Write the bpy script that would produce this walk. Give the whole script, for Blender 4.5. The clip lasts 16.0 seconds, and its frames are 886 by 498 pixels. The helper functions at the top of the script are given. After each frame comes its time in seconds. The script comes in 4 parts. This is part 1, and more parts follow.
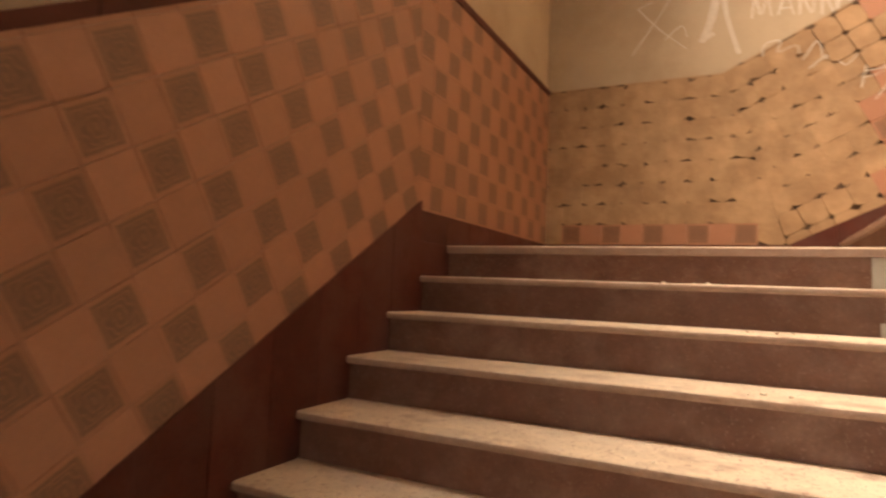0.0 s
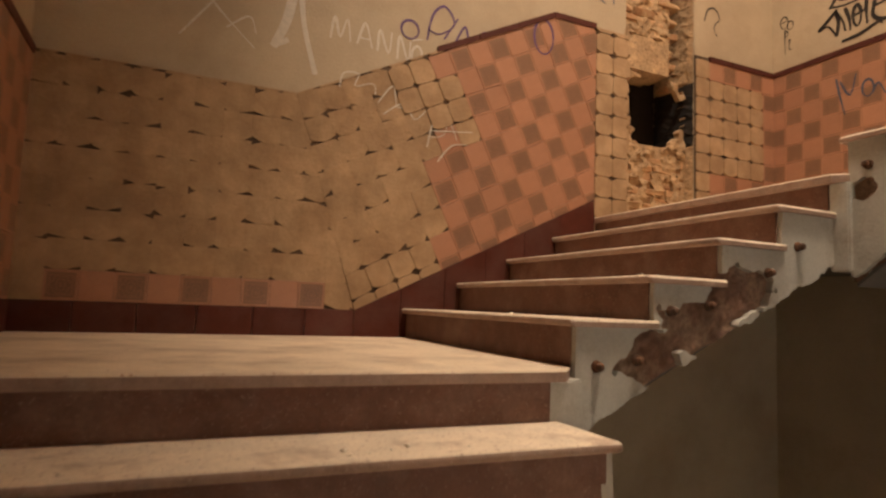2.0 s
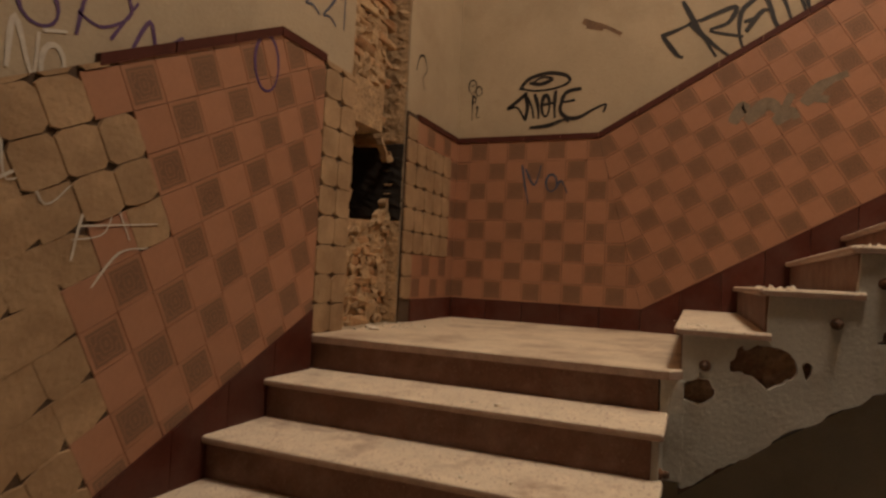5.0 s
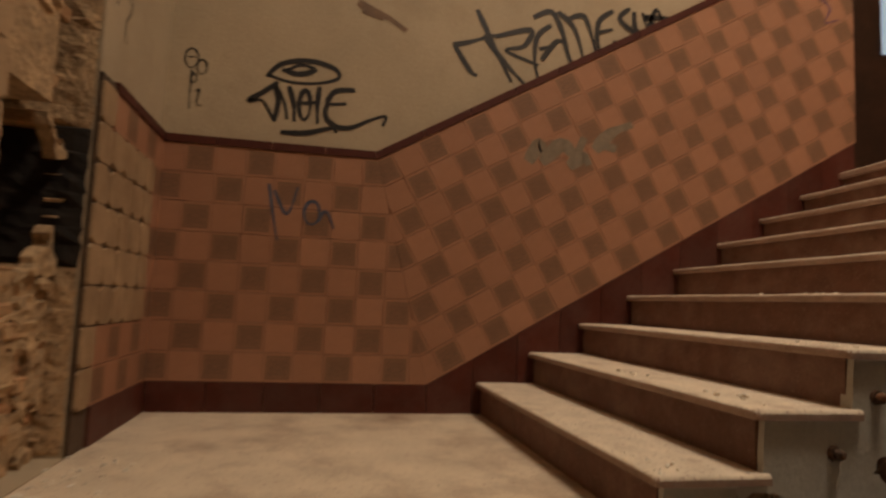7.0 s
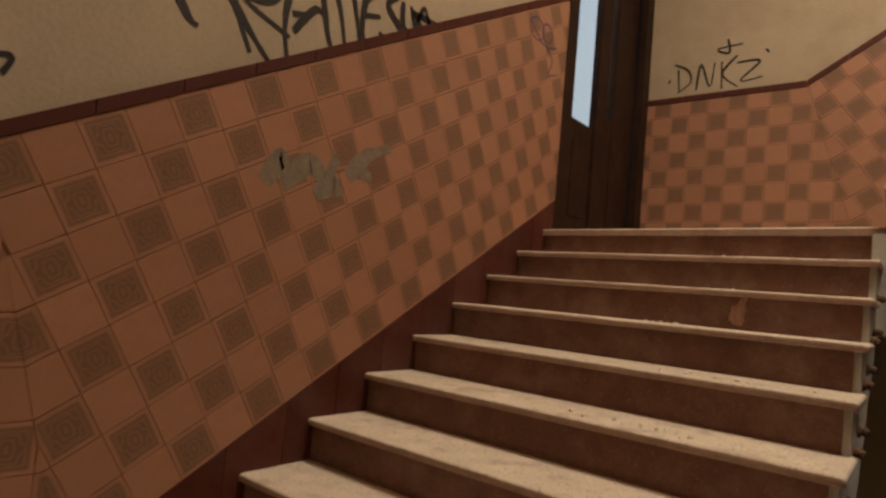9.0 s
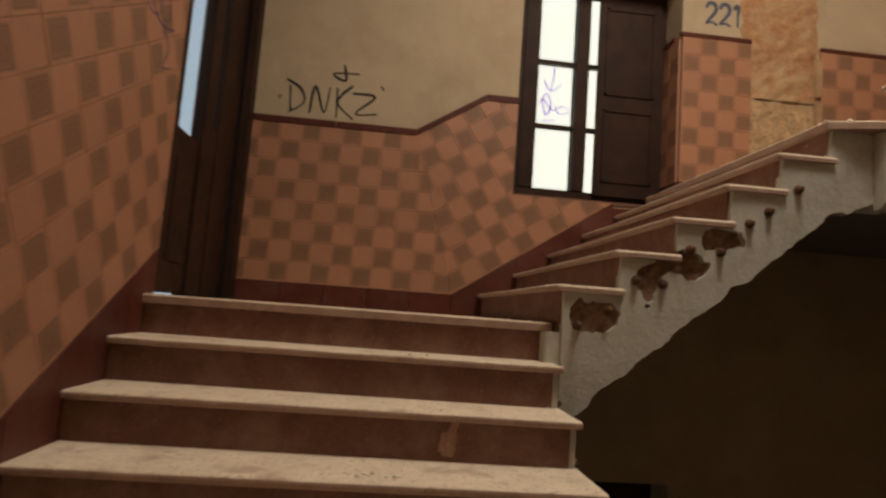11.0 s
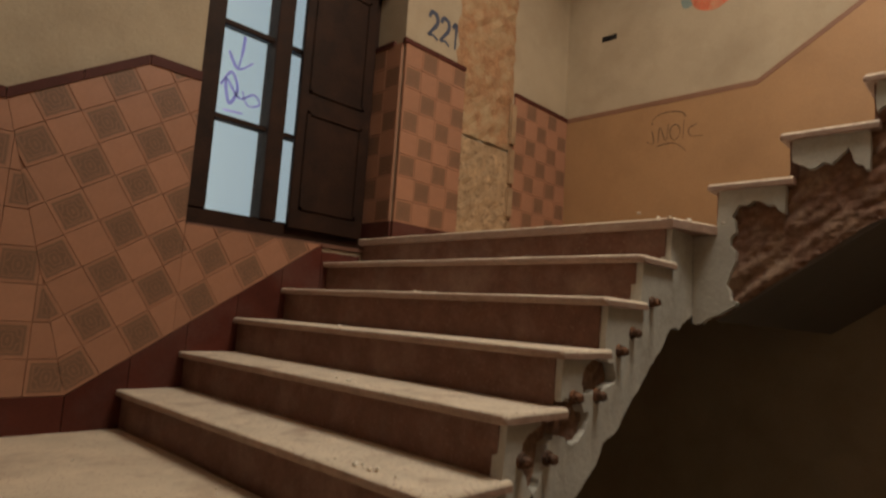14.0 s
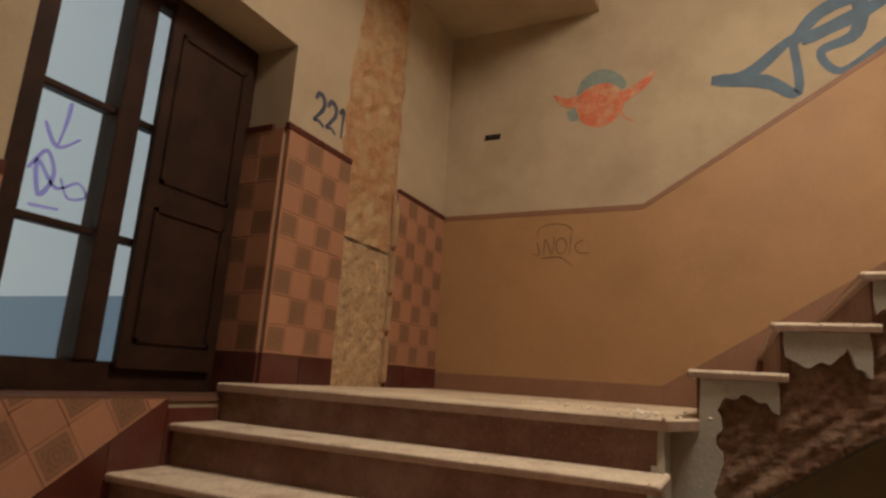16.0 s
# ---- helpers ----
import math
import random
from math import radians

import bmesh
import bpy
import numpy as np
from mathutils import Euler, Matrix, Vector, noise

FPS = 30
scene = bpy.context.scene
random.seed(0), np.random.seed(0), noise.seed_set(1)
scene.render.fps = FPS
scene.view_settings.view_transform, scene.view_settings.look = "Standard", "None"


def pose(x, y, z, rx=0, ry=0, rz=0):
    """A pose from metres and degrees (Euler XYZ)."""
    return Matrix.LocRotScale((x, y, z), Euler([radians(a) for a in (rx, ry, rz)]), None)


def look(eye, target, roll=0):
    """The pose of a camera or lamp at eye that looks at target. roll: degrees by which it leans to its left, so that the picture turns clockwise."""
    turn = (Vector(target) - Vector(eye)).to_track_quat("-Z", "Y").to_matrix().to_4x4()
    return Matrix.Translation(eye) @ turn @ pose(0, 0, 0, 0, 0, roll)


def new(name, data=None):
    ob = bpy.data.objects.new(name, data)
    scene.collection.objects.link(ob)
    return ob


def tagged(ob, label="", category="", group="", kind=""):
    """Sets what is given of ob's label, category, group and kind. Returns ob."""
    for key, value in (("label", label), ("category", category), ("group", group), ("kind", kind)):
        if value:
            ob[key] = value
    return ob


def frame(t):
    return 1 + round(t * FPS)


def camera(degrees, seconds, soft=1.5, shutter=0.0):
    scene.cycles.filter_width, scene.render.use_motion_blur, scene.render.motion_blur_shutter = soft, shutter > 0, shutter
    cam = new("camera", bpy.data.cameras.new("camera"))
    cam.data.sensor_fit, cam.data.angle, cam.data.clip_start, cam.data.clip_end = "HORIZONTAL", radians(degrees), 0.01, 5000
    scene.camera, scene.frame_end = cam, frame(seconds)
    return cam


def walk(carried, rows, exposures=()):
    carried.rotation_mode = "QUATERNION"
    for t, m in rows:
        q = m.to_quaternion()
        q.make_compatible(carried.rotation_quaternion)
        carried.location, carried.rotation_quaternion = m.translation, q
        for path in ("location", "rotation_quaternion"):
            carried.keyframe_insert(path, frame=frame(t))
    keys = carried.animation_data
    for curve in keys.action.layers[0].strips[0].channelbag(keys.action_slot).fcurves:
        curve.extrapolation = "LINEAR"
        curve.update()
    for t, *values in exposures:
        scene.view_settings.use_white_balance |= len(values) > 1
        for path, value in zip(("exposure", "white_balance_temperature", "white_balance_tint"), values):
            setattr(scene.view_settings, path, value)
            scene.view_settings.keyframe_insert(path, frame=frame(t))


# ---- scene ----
cam = camera(72.5, 16.0, soft=2.4, shutter=0.4)
PATH = [
    (0, (1.441, -0.842, 1.338), (0.538, 0.939, 1.470), 2.3),
    (0.5, (1.230, -0.587, 1.398), (0.761, 1.355, 1.495), -0.7),
    (1, (0.953, -0.267, 1.488), (1.062, 1.723, 1.655), -1.1),
    (1.5, (0.751, 0.061, 1.624), (1.363, 1.948, 1.877), 1.8),
    (2, (0.695, 0.375, 1.776), (1.499, 2.197, 1.963), 2.2),
    (2.5, (0.682, 0.651, 1.942), (1.701, 2.361, 2.139), 3.5),
    (3, (0.699, 0.929, 2.105), (1.863, 2.541, 2.322), 2.8),
    (3.5, (0.700, 1.169, 2.249), (2.070, 2.614, 2.439), 2.5),
    (6, (1.204, 2.653, 3.013), (3.177, 2.963, 3.126), 1.5),
    (6.5, (1.577, 2.872, 3.023), (3.570, 2.911, 3.180), 0.6),
    (7, (1.976, 3.047, 3.054), (3.928, 2.651, 3.235), 2.4),
    (7.5, (2.347, 3.170, 3.134), (4.175, 2.422, 3.448), 1.3),
    (8, (2.697, 3.213, 3.261), (4.412, 2.202, 3.450), 2.6),
    (8.5, (3.008, 3.242, 3.396), (4.514, 1.932, 3.533), 3.7),
    (9, (3.299, 3.230, 3.544), (4.555, 1.680, 3.689), 5.2),
    (9.5, (3.564, 3.164, 3.718), (4.607, 1.462, 3.853), 5.0),
    (10, (3.811, 3.062, 3.875), (4.443, 1.174, 4.062), 4.5),
    (12.5, (4.498, 1.622, 4.218), (3.510, -0.109, 4.378), 3.2),
    (13, (4.479, 1.401, 4.360), (3.312, -0.221, 4.455), 2.8),
    (13.5, (4.494, 1.173, 4.492), (3.216, -0.358, 4.649), 3.7),
    (14, (4.512, 0.968, 4.618), (3.094, -0.425, 4.845), 3.8),
    (14.5, (4.539, 0.773, 4.752), (3.100, -0.572, 5.099), 4.6),
    (15, (4.525, 0.586, 4.886), (2.953, -0.613, 5.188), 3.7),
    (15.5, (4.440, 0.376, 5.036), (2.766, -0.663, 5.378), 4.0),
    (16, (4.374, 0.180, 5.158), (2.625, -0.693, 5.577), 3.7),
]
EXPOSURES = [(0.0, 1.85, 6700, 16), (1.0, 1.48, 6600, 15), (2.0, 0.82, 6550, 14), (3.5, 0.02, 6600, 14), (6.0, -0.60, 6450, 11), (8.0, -0.56, 6350, 10), (10.0, -0.74, 6050, 8), (13.0, -1.14, 5550, 3), (16.0, -1.36, 6150, 9)]
walk(cam, [(t, look(eye, target, roll)) for t, eye, target, roll in PATH], EXPOSURES)

# ---- world, lights ----
world = bpy.data.worlds.new("sky")
scene.world = world
world.use_nodes = True
wn = world.node_tree.nodes
sky = wn.new("ShaderNodeTexSky")
sky.sky_type = "NISHITA"
sky.sun_disc = False
sky.sun_elevation = radians(50)
sky.sun_rotation = radians(160)
wn["Background"].inputs["Strength"].default_value = 0.10
world.node_tree.links.new(sky.outputs[0], wn["Background"].inputs["Color"])


def area(name, m, sx, sy, watts, colour, spread=180):
    d = bpy.data.lights.new(name, "AREA")
    d.shape, d.size, d.size_y, d.energy, d.color = "RECTANGLE", sx, sy, watts, colour
    ob = new(name, d)
    ob.matrix_world = m
    d.spread = radians(spread)
    return ob


area("skylight_lamp", look((2.55, 1.05, 8.8), (1.9, 0.1, 2.5)), 1.4, 1.4, 315, (1.0, 0.81, 0.60), 180)
area("lower_window_lamp", look((2.6, -2.55, 1.5), (1.6, 2.0, 1.4)), 1.1, 2.2, 16, (1.0, 0.88, 0.72))

# ---- materials ----


def material(name, base, rough=0.7, vary=0.12, scale=6.0, bump=0.15, second=None, mixscale=2.0, lo=0.42, hi=0.62,
             spot=None, spotscale=60.0, spotcut=0.62, metal=0.0, island=False, rand=0.0, grain=80.0, coords="Object"):
    """Procedural surface: base colour broken up by large stains, fine grain, speckles and relief."""
    m = bpy.data.materials.new(name)
    m.use_nodes = True
    nt = m.node_tree
    N, Lk = nt.nodes, nt.links.new
    p = N["Principled BSDF"]
    co = N.new("ShaderNodeTexCoord").outputs[coords] if coords == "Object" else N.new("ShaderNodeNewGeometry").outputs["Position"]

    def noise_tex(sc, det=6.0, ro=0.6):
        n = N.new("ShaderNodeTexNoise")
        n.inputs["Scale"].default_value, n.inputs["Detail"].default_value, n.inputs["Roughness"].default_value = sc, det, ro
        Lk(co, n.inputs["Vector"])
        return n.outputs["Fac"]

    def ramp(fac, a, b):
        r = N.new("ShaderNodeMapRange")
        r.inputs["From Min"].default_value, r.inputs["From Max"].default_value = a, b
        Lk(fac, r.inputs["Value"])
        return r.outputs["Result"]

    def mix(fac, a, b, blend="MIX"):
        x = N.new("ShaderNodeMix")
        x.data_type, x.blend_type = "RGBA", blend
        for sock, v in ((x.inputs[0], fac), (x.inputs[6], a), (x.inputs[7], b)):
            if isinstance(v, (int, float)):
                sock.default_value = v
            elif isinstance(v, tuple):
                sock.default_value = (*v, 1)
            else:
                Lk(v, sock)
        return x.outputs[2]

    col = mix(ramp(noise_tex(scale), 0.3, 0.7), tuple(c * (1 - vary) for c in base), tuple(min(1, c * (1 + vary)) for c in base))
    if second:
        col = mix(ramp(noise_tex(mixscale, 8.0, 0.65), lo, hi), col, second)
    if spot:
        col = mix(ramp(noise_tex(spotscale, 2.0), spotcut, spotcut + 0.06), col, spot)
    g = ramp(noise_tex(grain, 3.0), 0.2, 0.8)
    gr = N.new("ShaderNodeMapRange")
    gr.inputs["To Min"].default_value, gr.inputs["To Max"].default_value = 1 - vary, 1 + vary
    Lk(g, gr.inputs["Value"])
    col = mix(1.0, col, gr.outputs["Result"], "MULTIPLY")
    if rand or island:
        src = N.new("ShaderNodeNewGeometry").outputs["Random Per Island"] if island else N.new("ShaderNodeObjectInfo").outputs["Random"]
        rr = N.new("ShaderNodeMapRange")
        rr.inputs["To Min"].default_value, rr.inputs["To Max"].default_value = 1 - (rand or 0.15), 1 + (rand or 0.15)
        Lk(src, rr.inputs["Value"])
        col = mix(1.0, col, rr.outputs["Result"], "MULTIPLY")
    Lk(col, p.inputs["Base Color"])
    ro = N.new("ShaderNodeMapRange")
    ro.inputs["To Min"].default_value, ro.inputs["To Max"].default_value = max(0.05, rough - 0.12), min(1, rough + 0.12)
    Lk(noise_tex(scale * 2.3), ro.inputs["Value"])
    Lk(ro.outputs["Result"], p.inputs["Roughness"])
    p.inputs["Metallic"].default_value = metal
    if bump:
        b = N.new("ShaderNodeBump")
        b.inputs["Strength"].default_value, b.inputs["Distance"].default_value = bump, 0.01
        Lk(noise_tex(grain * 0.6, 5.0), b.inputs["Height"])
        Lk(b.outputs["Normal"], p.inputs["Normal"])
    return m


M_PLASTER = material("cream_plaster", (0.45, 0.36, 0.245), 0.85, 0.07, 2.2, 0.25, (0.36, 0.275, 0.18), 1.6, 0.46, 0.76, coords="World")
M_PAINT = material("ochre_paint", (0.38, 0.215, 0.098), 0.6, 0.07, 2.5, 0.12, (0.31, 0.17, 0.076), 1.8, 0.48, 0.8, coords="World")
M_TRIM = material("dark_red_trim", (0.08, 0.022, 0.015), 0.55, 0.15, 8, 0.1)
M_BROWN = material("brown_painted_band", (0.24, 0.12, 0.07), 0.6, 0.1, 6, 0.1)
M_SKIRT = material("dark_red_tile", (0.085, 0.021, 0.013), 0.5, 0.15, 9, 0.12, (0.10, 0.04, 0.03), 3.0, rand=0.15)
for glazed in (M_TRIM, M_SKIRT):
    glazed.node_tree.nodes["Principled BSDF"].inputs["Specular IOR Level"].default_value = 0.22
M_TILE = material("terracotta_tile", (0.385, 0.19, 0.112), 0.4, 0.07, 7, 0.06, (0.32, 0.158, 0.096), 3.0, 0.5, 0.8, rand=0.06)
M_MORTAR = material("tan_mortar", (0.41, 0.27, 0.15), 0.92, 0.12, 8, 0.5, (0.31, 0.195, 0.105), 5.0, rand=0.06, coords="World")
M_JOINT = material("brown_tile_joint", (0.30, 0.155, 0.095), 0.9, 0.1, 14, 0.3, coords="World")
M_BED = material("dark_joint_mortar", (0.09, 0.055, 0.032), 0.95, 0.2, 14, 0.5, coords="World")
M_RUBBLE = material("rough_yellow_mortar", (0.45, 0.30, 0.165), 0.95, 0.25, 10, 1.2, (0.25, 0.16, 0.09), 32.0, 0.52, 0.64, coords="World", grain=50)
M_BRICK = material("old_brick", (0.40, 0.21, 0.10), 0.9, 0.2, 20, 0.6, (0.48, 0.33, 0.18), 7.0, rand=0.2)
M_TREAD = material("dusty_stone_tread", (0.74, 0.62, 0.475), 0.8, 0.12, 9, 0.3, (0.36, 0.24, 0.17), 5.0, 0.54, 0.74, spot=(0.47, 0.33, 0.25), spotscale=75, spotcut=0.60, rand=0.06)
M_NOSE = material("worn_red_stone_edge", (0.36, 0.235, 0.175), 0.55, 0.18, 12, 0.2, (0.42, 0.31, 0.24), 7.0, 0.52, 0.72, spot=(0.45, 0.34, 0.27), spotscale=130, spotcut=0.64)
M_RISER = material("red_brown_riser", (0.16, 0.073, 0.047), 0.65, 0.18, 12, 0.2, (0.25, 0.15, 0.11), 4.0, 0.46, 0.72, spot=(0.3, 0.19, 0.14), spotscale=120, spotcut=0.64, rand=0.1)
M_FLOOR = material("dusty_landing_floor", (0.72, 0.595, 0.44), 0.8, 0.10, 5, 0.25, (0.36, 0.25, 0.175), 2.6, 0.48, 0.76, spot=(0.40, 0.25, 0.18), spotscale=80, spotcut=0.61)
M_STRING = material("grey_white_plaster", (0.52, 0.50, 0.44), 0.8, 0.08, 5, 0.3, (0.36, 0.32, 0.26), 4.0, 0.52, 0.72, coords="World")
# grey plaster darkened in colour to carry the shade under stairs and landings
M_SOFFIT = material("soffit_plaster_shade_grey", (0.15, 0.13, 0.11), 0.9, 0.06, 2, 0.15, coords="World")
M_RAW = material("crumbled_brick", (0.21, 0.115, 0.075), 0.95, 0.25, 16, 1.0, (0.37, 0.26, 0.18), 5.0, 0.48, 0.70, coords="World", grain=40)
M_WOOD = material("dark_stained_wood", (0.035, 0.015, 0.008), 0.6, 0.25, 5, 0.15, (0.022, 0.010, 0.006), 6.0)
M_WOOD.node_tree.nodes["Principled BSDF"].inputs["Specular IOR Level"].default_value = 0.2
M_IRON = material("rusty_iron", (0.10, 0.06, 0.04), 0.7, 0.3, 30, 0.4, (0.2, 0.09, 0.04), 18.0, metal=0.5)
# near-black colour that paints the deep shade inside holes
M_VOID = material("cavity_shade_black", (0.014, 0.009, 0.006), 0.95, 0.3, 8, 0.3)
M_BLACK = material("black_spray_paint", (0.015, 0.012, 0.012), 0.5, 0.2, 30, 0.0, coords="World")
M_PURPLE = material("purple_spray_paint", (0.10, 0.05, 0.14), 0.5, 0.2, 30, 0.0)
M_WHITE = material("white_spray_paint", (0.56, 0.51, 0.43), 0.6, 0.1, 30, 0.0)
M_BLUE = material("blue_spray_paint", (0.06, 0.11, 0.17), 0.6, 0.2, 8, 0.0)
M_NAVY = material("faded_marker_ink", (0.065, 0.075, 0.115), 0.6, 0.2, 20, 0.0)
M_FAINT = material("faint_brown_marker", (0.17, 0.095, 0.05), 0.6, 0.2, 20, 0.0)
M_ORANGE = material("orange_mural_paint", (0.58, 0.15, 0.07), 0.6, 0.15, 14, 0.0, (0.56, 0.33, 0.19), 11.0, 0.42, 0.62)
M_TEAL = material("grey_teal_mural_paint", (0.22, 0.27, 0.24), 0.6, 0.15, 14, 0.0)
M_GLAZE = material("smeared_grey_paint", (0.24, 0.19, 0.14), 0.22, 0.15, 20, 0.02)
M_SPLASH = material("dried_pink_splash", (0.34, 0.19, 0.14), 0.7, 0.2, 20, 0.1)
M_CRUMB = material("plaster_crumbs", (0.80, 0.72, 0.60), 0.9, 0.1, 20, 0.0, island=True)
M_SILL = material("brown_tile_sill", (0.17, 0.085, 0.058), 0.4, 0.08, 8, 0.05)


def tile_pattern():
    """Terracotta tile with a dark printed square: frame lines and a curled ornament, worn."""
    m = material("patterned_dark_tile", (0.36, 0.178, 0.105), 0.4, 0.08, 7, 0.06, rand=0.08)
    nt = m.node_tree
    N, Lk = nt.nodes, nt.links.new
    p = N["Principled BSDF"]
    old = p.inputs["Base Color"].links[0].from_socket
    co = N.new("ShaderNodeTexCoord").outputs["Object"]

    def calc(op, a, b=0.0):
        n = N.new("ShaderNodeMath")
        n.operation = op
        for sock, v in ((n.inputs[0], a), (n.inputs[1], b)):
            if isinstance(v, (int, float)):
                sock.default_value = v
            else:
                Lk(v, sock)
        return n.outputs[0]

    def step(v, a, b):
        r = N.new("ShaderNodeMapRange")
        r.inputs["From Min"].default_value, r.inputs["From Max"].default_value = a, b
        Lk(v, r.inputs["Value"])
        return r.outputs["Result"]

    sep = N.new("ShaderNodeSeparateXYZ")
    Lk(co, sep.inputs[0])
    ax, ay = calc("ABSOLUTE", sep.outputs[0]), calc("ABSOLUTE", sep.outputs[1])
    ragged = N.new("ShaderNodeTexNoise")
    ragged.inputs["Scale"].default_value = 60
    Lk(co, ragged.inputs["Vector"])
    d = calc("ADD", calc("MAXIMUM", ax, ay), calc("MULTIPLY", calc("SUBTRACT", ragged.outputs["Fac"], 0.5), 0.008))
    square = step(d, 0.066, 0.058)
    line = calc("MULTIPLY", step(d, 0.046, 0.048), step(d, 0.054, 0.052))
    rad = calc("SQRT", calc("ADD", calc("MULTIPLY", ax, ax), calc("MULTIPLY", ay, ay)))
    curl = calc("SINE", calc("ADD", calc("MULTIPLY", rad, 330.0), calc("MULTIPLY", calc("SINE", calc("MULTIPLY", calc("SUBTRACT", ax, ay), 110.0)), 1.6)))
    curl = calc("MULTIPLY", step(curl, 0.35, 0.8), step(d, 0.046, 0.042))
    light = calc("MULTIPLY", calc("MAXIMUM", line, curl), 0.42)
    ink = calc("MULTIPLY", square, calc("SUBTRACT", 0.88, light))
    x = N.new("ShaderNodeMix")
    x.data_type = "RGBA"
    Lk(ink, x.inputs[0])
    Lk(old, x.inputs[6])
    x.inputs[7].default_value = (0.165, 0.093, 0.056, 1)
    Lk(x.outputs[2], p.inputs["Base Color"])
    return m


M_DARKTILE = tile_pattern()


def glass_material(name, rough, tint):
    m = bpy.data.materials.new(name)
    m.use_nodes = True
    p = m.node_tree.nodes["Principled BSDF"]
    p.inputs["Base Color"].default_value = (*tint, 1)
    p.inputs["Roughness"].default_value = rough
    p.inputs["Transmission Weight"].default_value = 1.0
    p.inputs["IOR"].default_value = 1.1
    return m


M_GLASS = glass_material("dusty_glass", 0.02, (0.85, 0.9, 0.95))


M_INK = glass_material("violet_ink_on_glass", 0.3, (0.30, 0.20, 0.75))


# emission in the surface colour stands in for daylight falling on it
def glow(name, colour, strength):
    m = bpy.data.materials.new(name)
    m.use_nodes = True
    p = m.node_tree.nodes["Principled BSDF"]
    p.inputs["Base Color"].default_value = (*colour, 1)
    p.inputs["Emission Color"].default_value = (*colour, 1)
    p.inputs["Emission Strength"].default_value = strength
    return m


# ---- mesh helpers ----


def mesh_object(name, bm, mat, recalc=True):
    if recalc:
        bmesh.ops.recalc_face_normals(bm, faces=bm.faces[:])
    me = bpy.data.meshes.new(name)
    bm.to_mesh(me)
    bm.free()
    if mat:
        me.materials.append(mat)
    return new(name, me)


def part(name, bm, mat, parent, label=""):
    ob = mesh_object(name, bm, mat)
    ob.parent = parent
    return tagged(ob, label)


def box(bm, x0, y0, z0, x1, y1, z1, m=None, bevel=0.0):
    r = bmesh.ops.create_cube(bm, size=1)
    t = Matrix.Translation(((x0 + x1) / 2, (y0 + y1) / 2, (z0 + z1) / 2)) @ Matrix.Diagonal((abs(x1 - x0), abs(y1 - y0), abs(z1 - z0), 1))
    bmesh.ops.transform(bm, matrix=(m or Matrix()) @ t, verts=r["verts"])
    if bevel:
        es = list({e for v in r["verts"] for e in v.link_edges})
        bmesh.ops.bevel(bm, geom=es, offset=bevel, segments=2, affect="EDGES")
    return bm


def prism(bm, pts, w0, w1, inset=0.0, m=None):
    """Extrude a polygon of (u, v) from w0 to w1; the upper outline may be drawn in."""
    m = m or Matrix()
    cu, cv = sum(p[0] for p in pts) / len(pts), sum(p[1] for p in pts) / len(pts)
    n = len(pts)
    lo, hi = [], []
    for u, v in pts:
        du, dv = cu - u, cv - v
        d = math.hypot(du, dv) or 1
        lo.append(bm.verts.new(m @ Vector((u, v, w0))))
        hi.append(bm.verts.new(m @ Vector((u + du / d * inset, v + dv / d * inset, w1))))
    bm.faces.new(hi)
    bm.faces.new(lo[::-1])
    for i in range(n):
        bm.faces.new((lo[i], lo[(i + 1) % n], hi[(i + 1) % n], hi[i]))
    return bm


def hexa(bm, quad, zb, zt):
    """Solid over a plan quad (4 points) with bottoms zb[4] and tops zt[4]."""
    lo = [bm.verts.new((p[0], p[1], b)) for p, b in zip(quad, zb)]
    hi = [bm.verts.new((p[0], p[1], t)) for p, t in zip(quad, zt)]
    bm.faces.new(hi)
    bm.faces.new(lo[::-1])
    for i in range(4):
        bm.faces.new((lo[i], lo[(i + 1) % 4], hi[(i + 1) % 4], hi[i]))
    return bm


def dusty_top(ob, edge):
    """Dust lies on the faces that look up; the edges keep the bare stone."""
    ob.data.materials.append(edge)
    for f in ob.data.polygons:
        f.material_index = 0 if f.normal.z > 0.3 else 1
    return ob


def thing(name, label, category, group="", kind="", at=(0, 0, 0)):
    ob = new(name)
    ob.location = at
    return tagged(ob, label, category, group, kind)


# ---- plan (metres) ----
R = 0.175
L0, L1, L2, L3, L4 = 0.0, 9 * R, 14 * R, 23 * R, 29 * R
L5 = 38 * R
XW, XE, YN, YS = -0.05, 5.33, 3.90, -2.05
OA, ON, OE, OS = 1.90, 2.19, 3.49, -0.07      # open edges of the flights on the well
BASE, TOP = -1.05, 8.9
TH = 0.45
TILE = 0.155

# wall frames: u along the wall, v up, w out of it
FRAMES = {
    "N": Matrix(((1, 0, 0, 0), (0, 0, -1, YN), (0, 1, 0, 0), (0, 0, 0, 1))),
    "E": Matrix(((0, 0, -1, XE), (-1, 0, 0, 0), (0, 1, 0, 0), (0, 0, 0, 1))),
    "S": Matrix(((-1, 0, 0, 0), (0, 0, 1, YS), (0, 1, 0, 0), (0, 0, 0, 1))),
    "W": Matrix(((0, 0, 1, XW), (1, 0, 0, 0), (0, 1, 0, 0), (0, 0, 0, 1))),
    "J": Matrix(((0, 0, 1, 1.94), (1, 0, 0, 0), (0, 1, 0, 0), (0, 0, 0, 1))),
}
SIGN = {"N": 1, "E": -1, "S": -1, "W": 1, "J": 1}


def uv(wall, pts):
    return [(SIGN[wall] * p[0], p[1]) for p in pts]


# ---- large structure ----


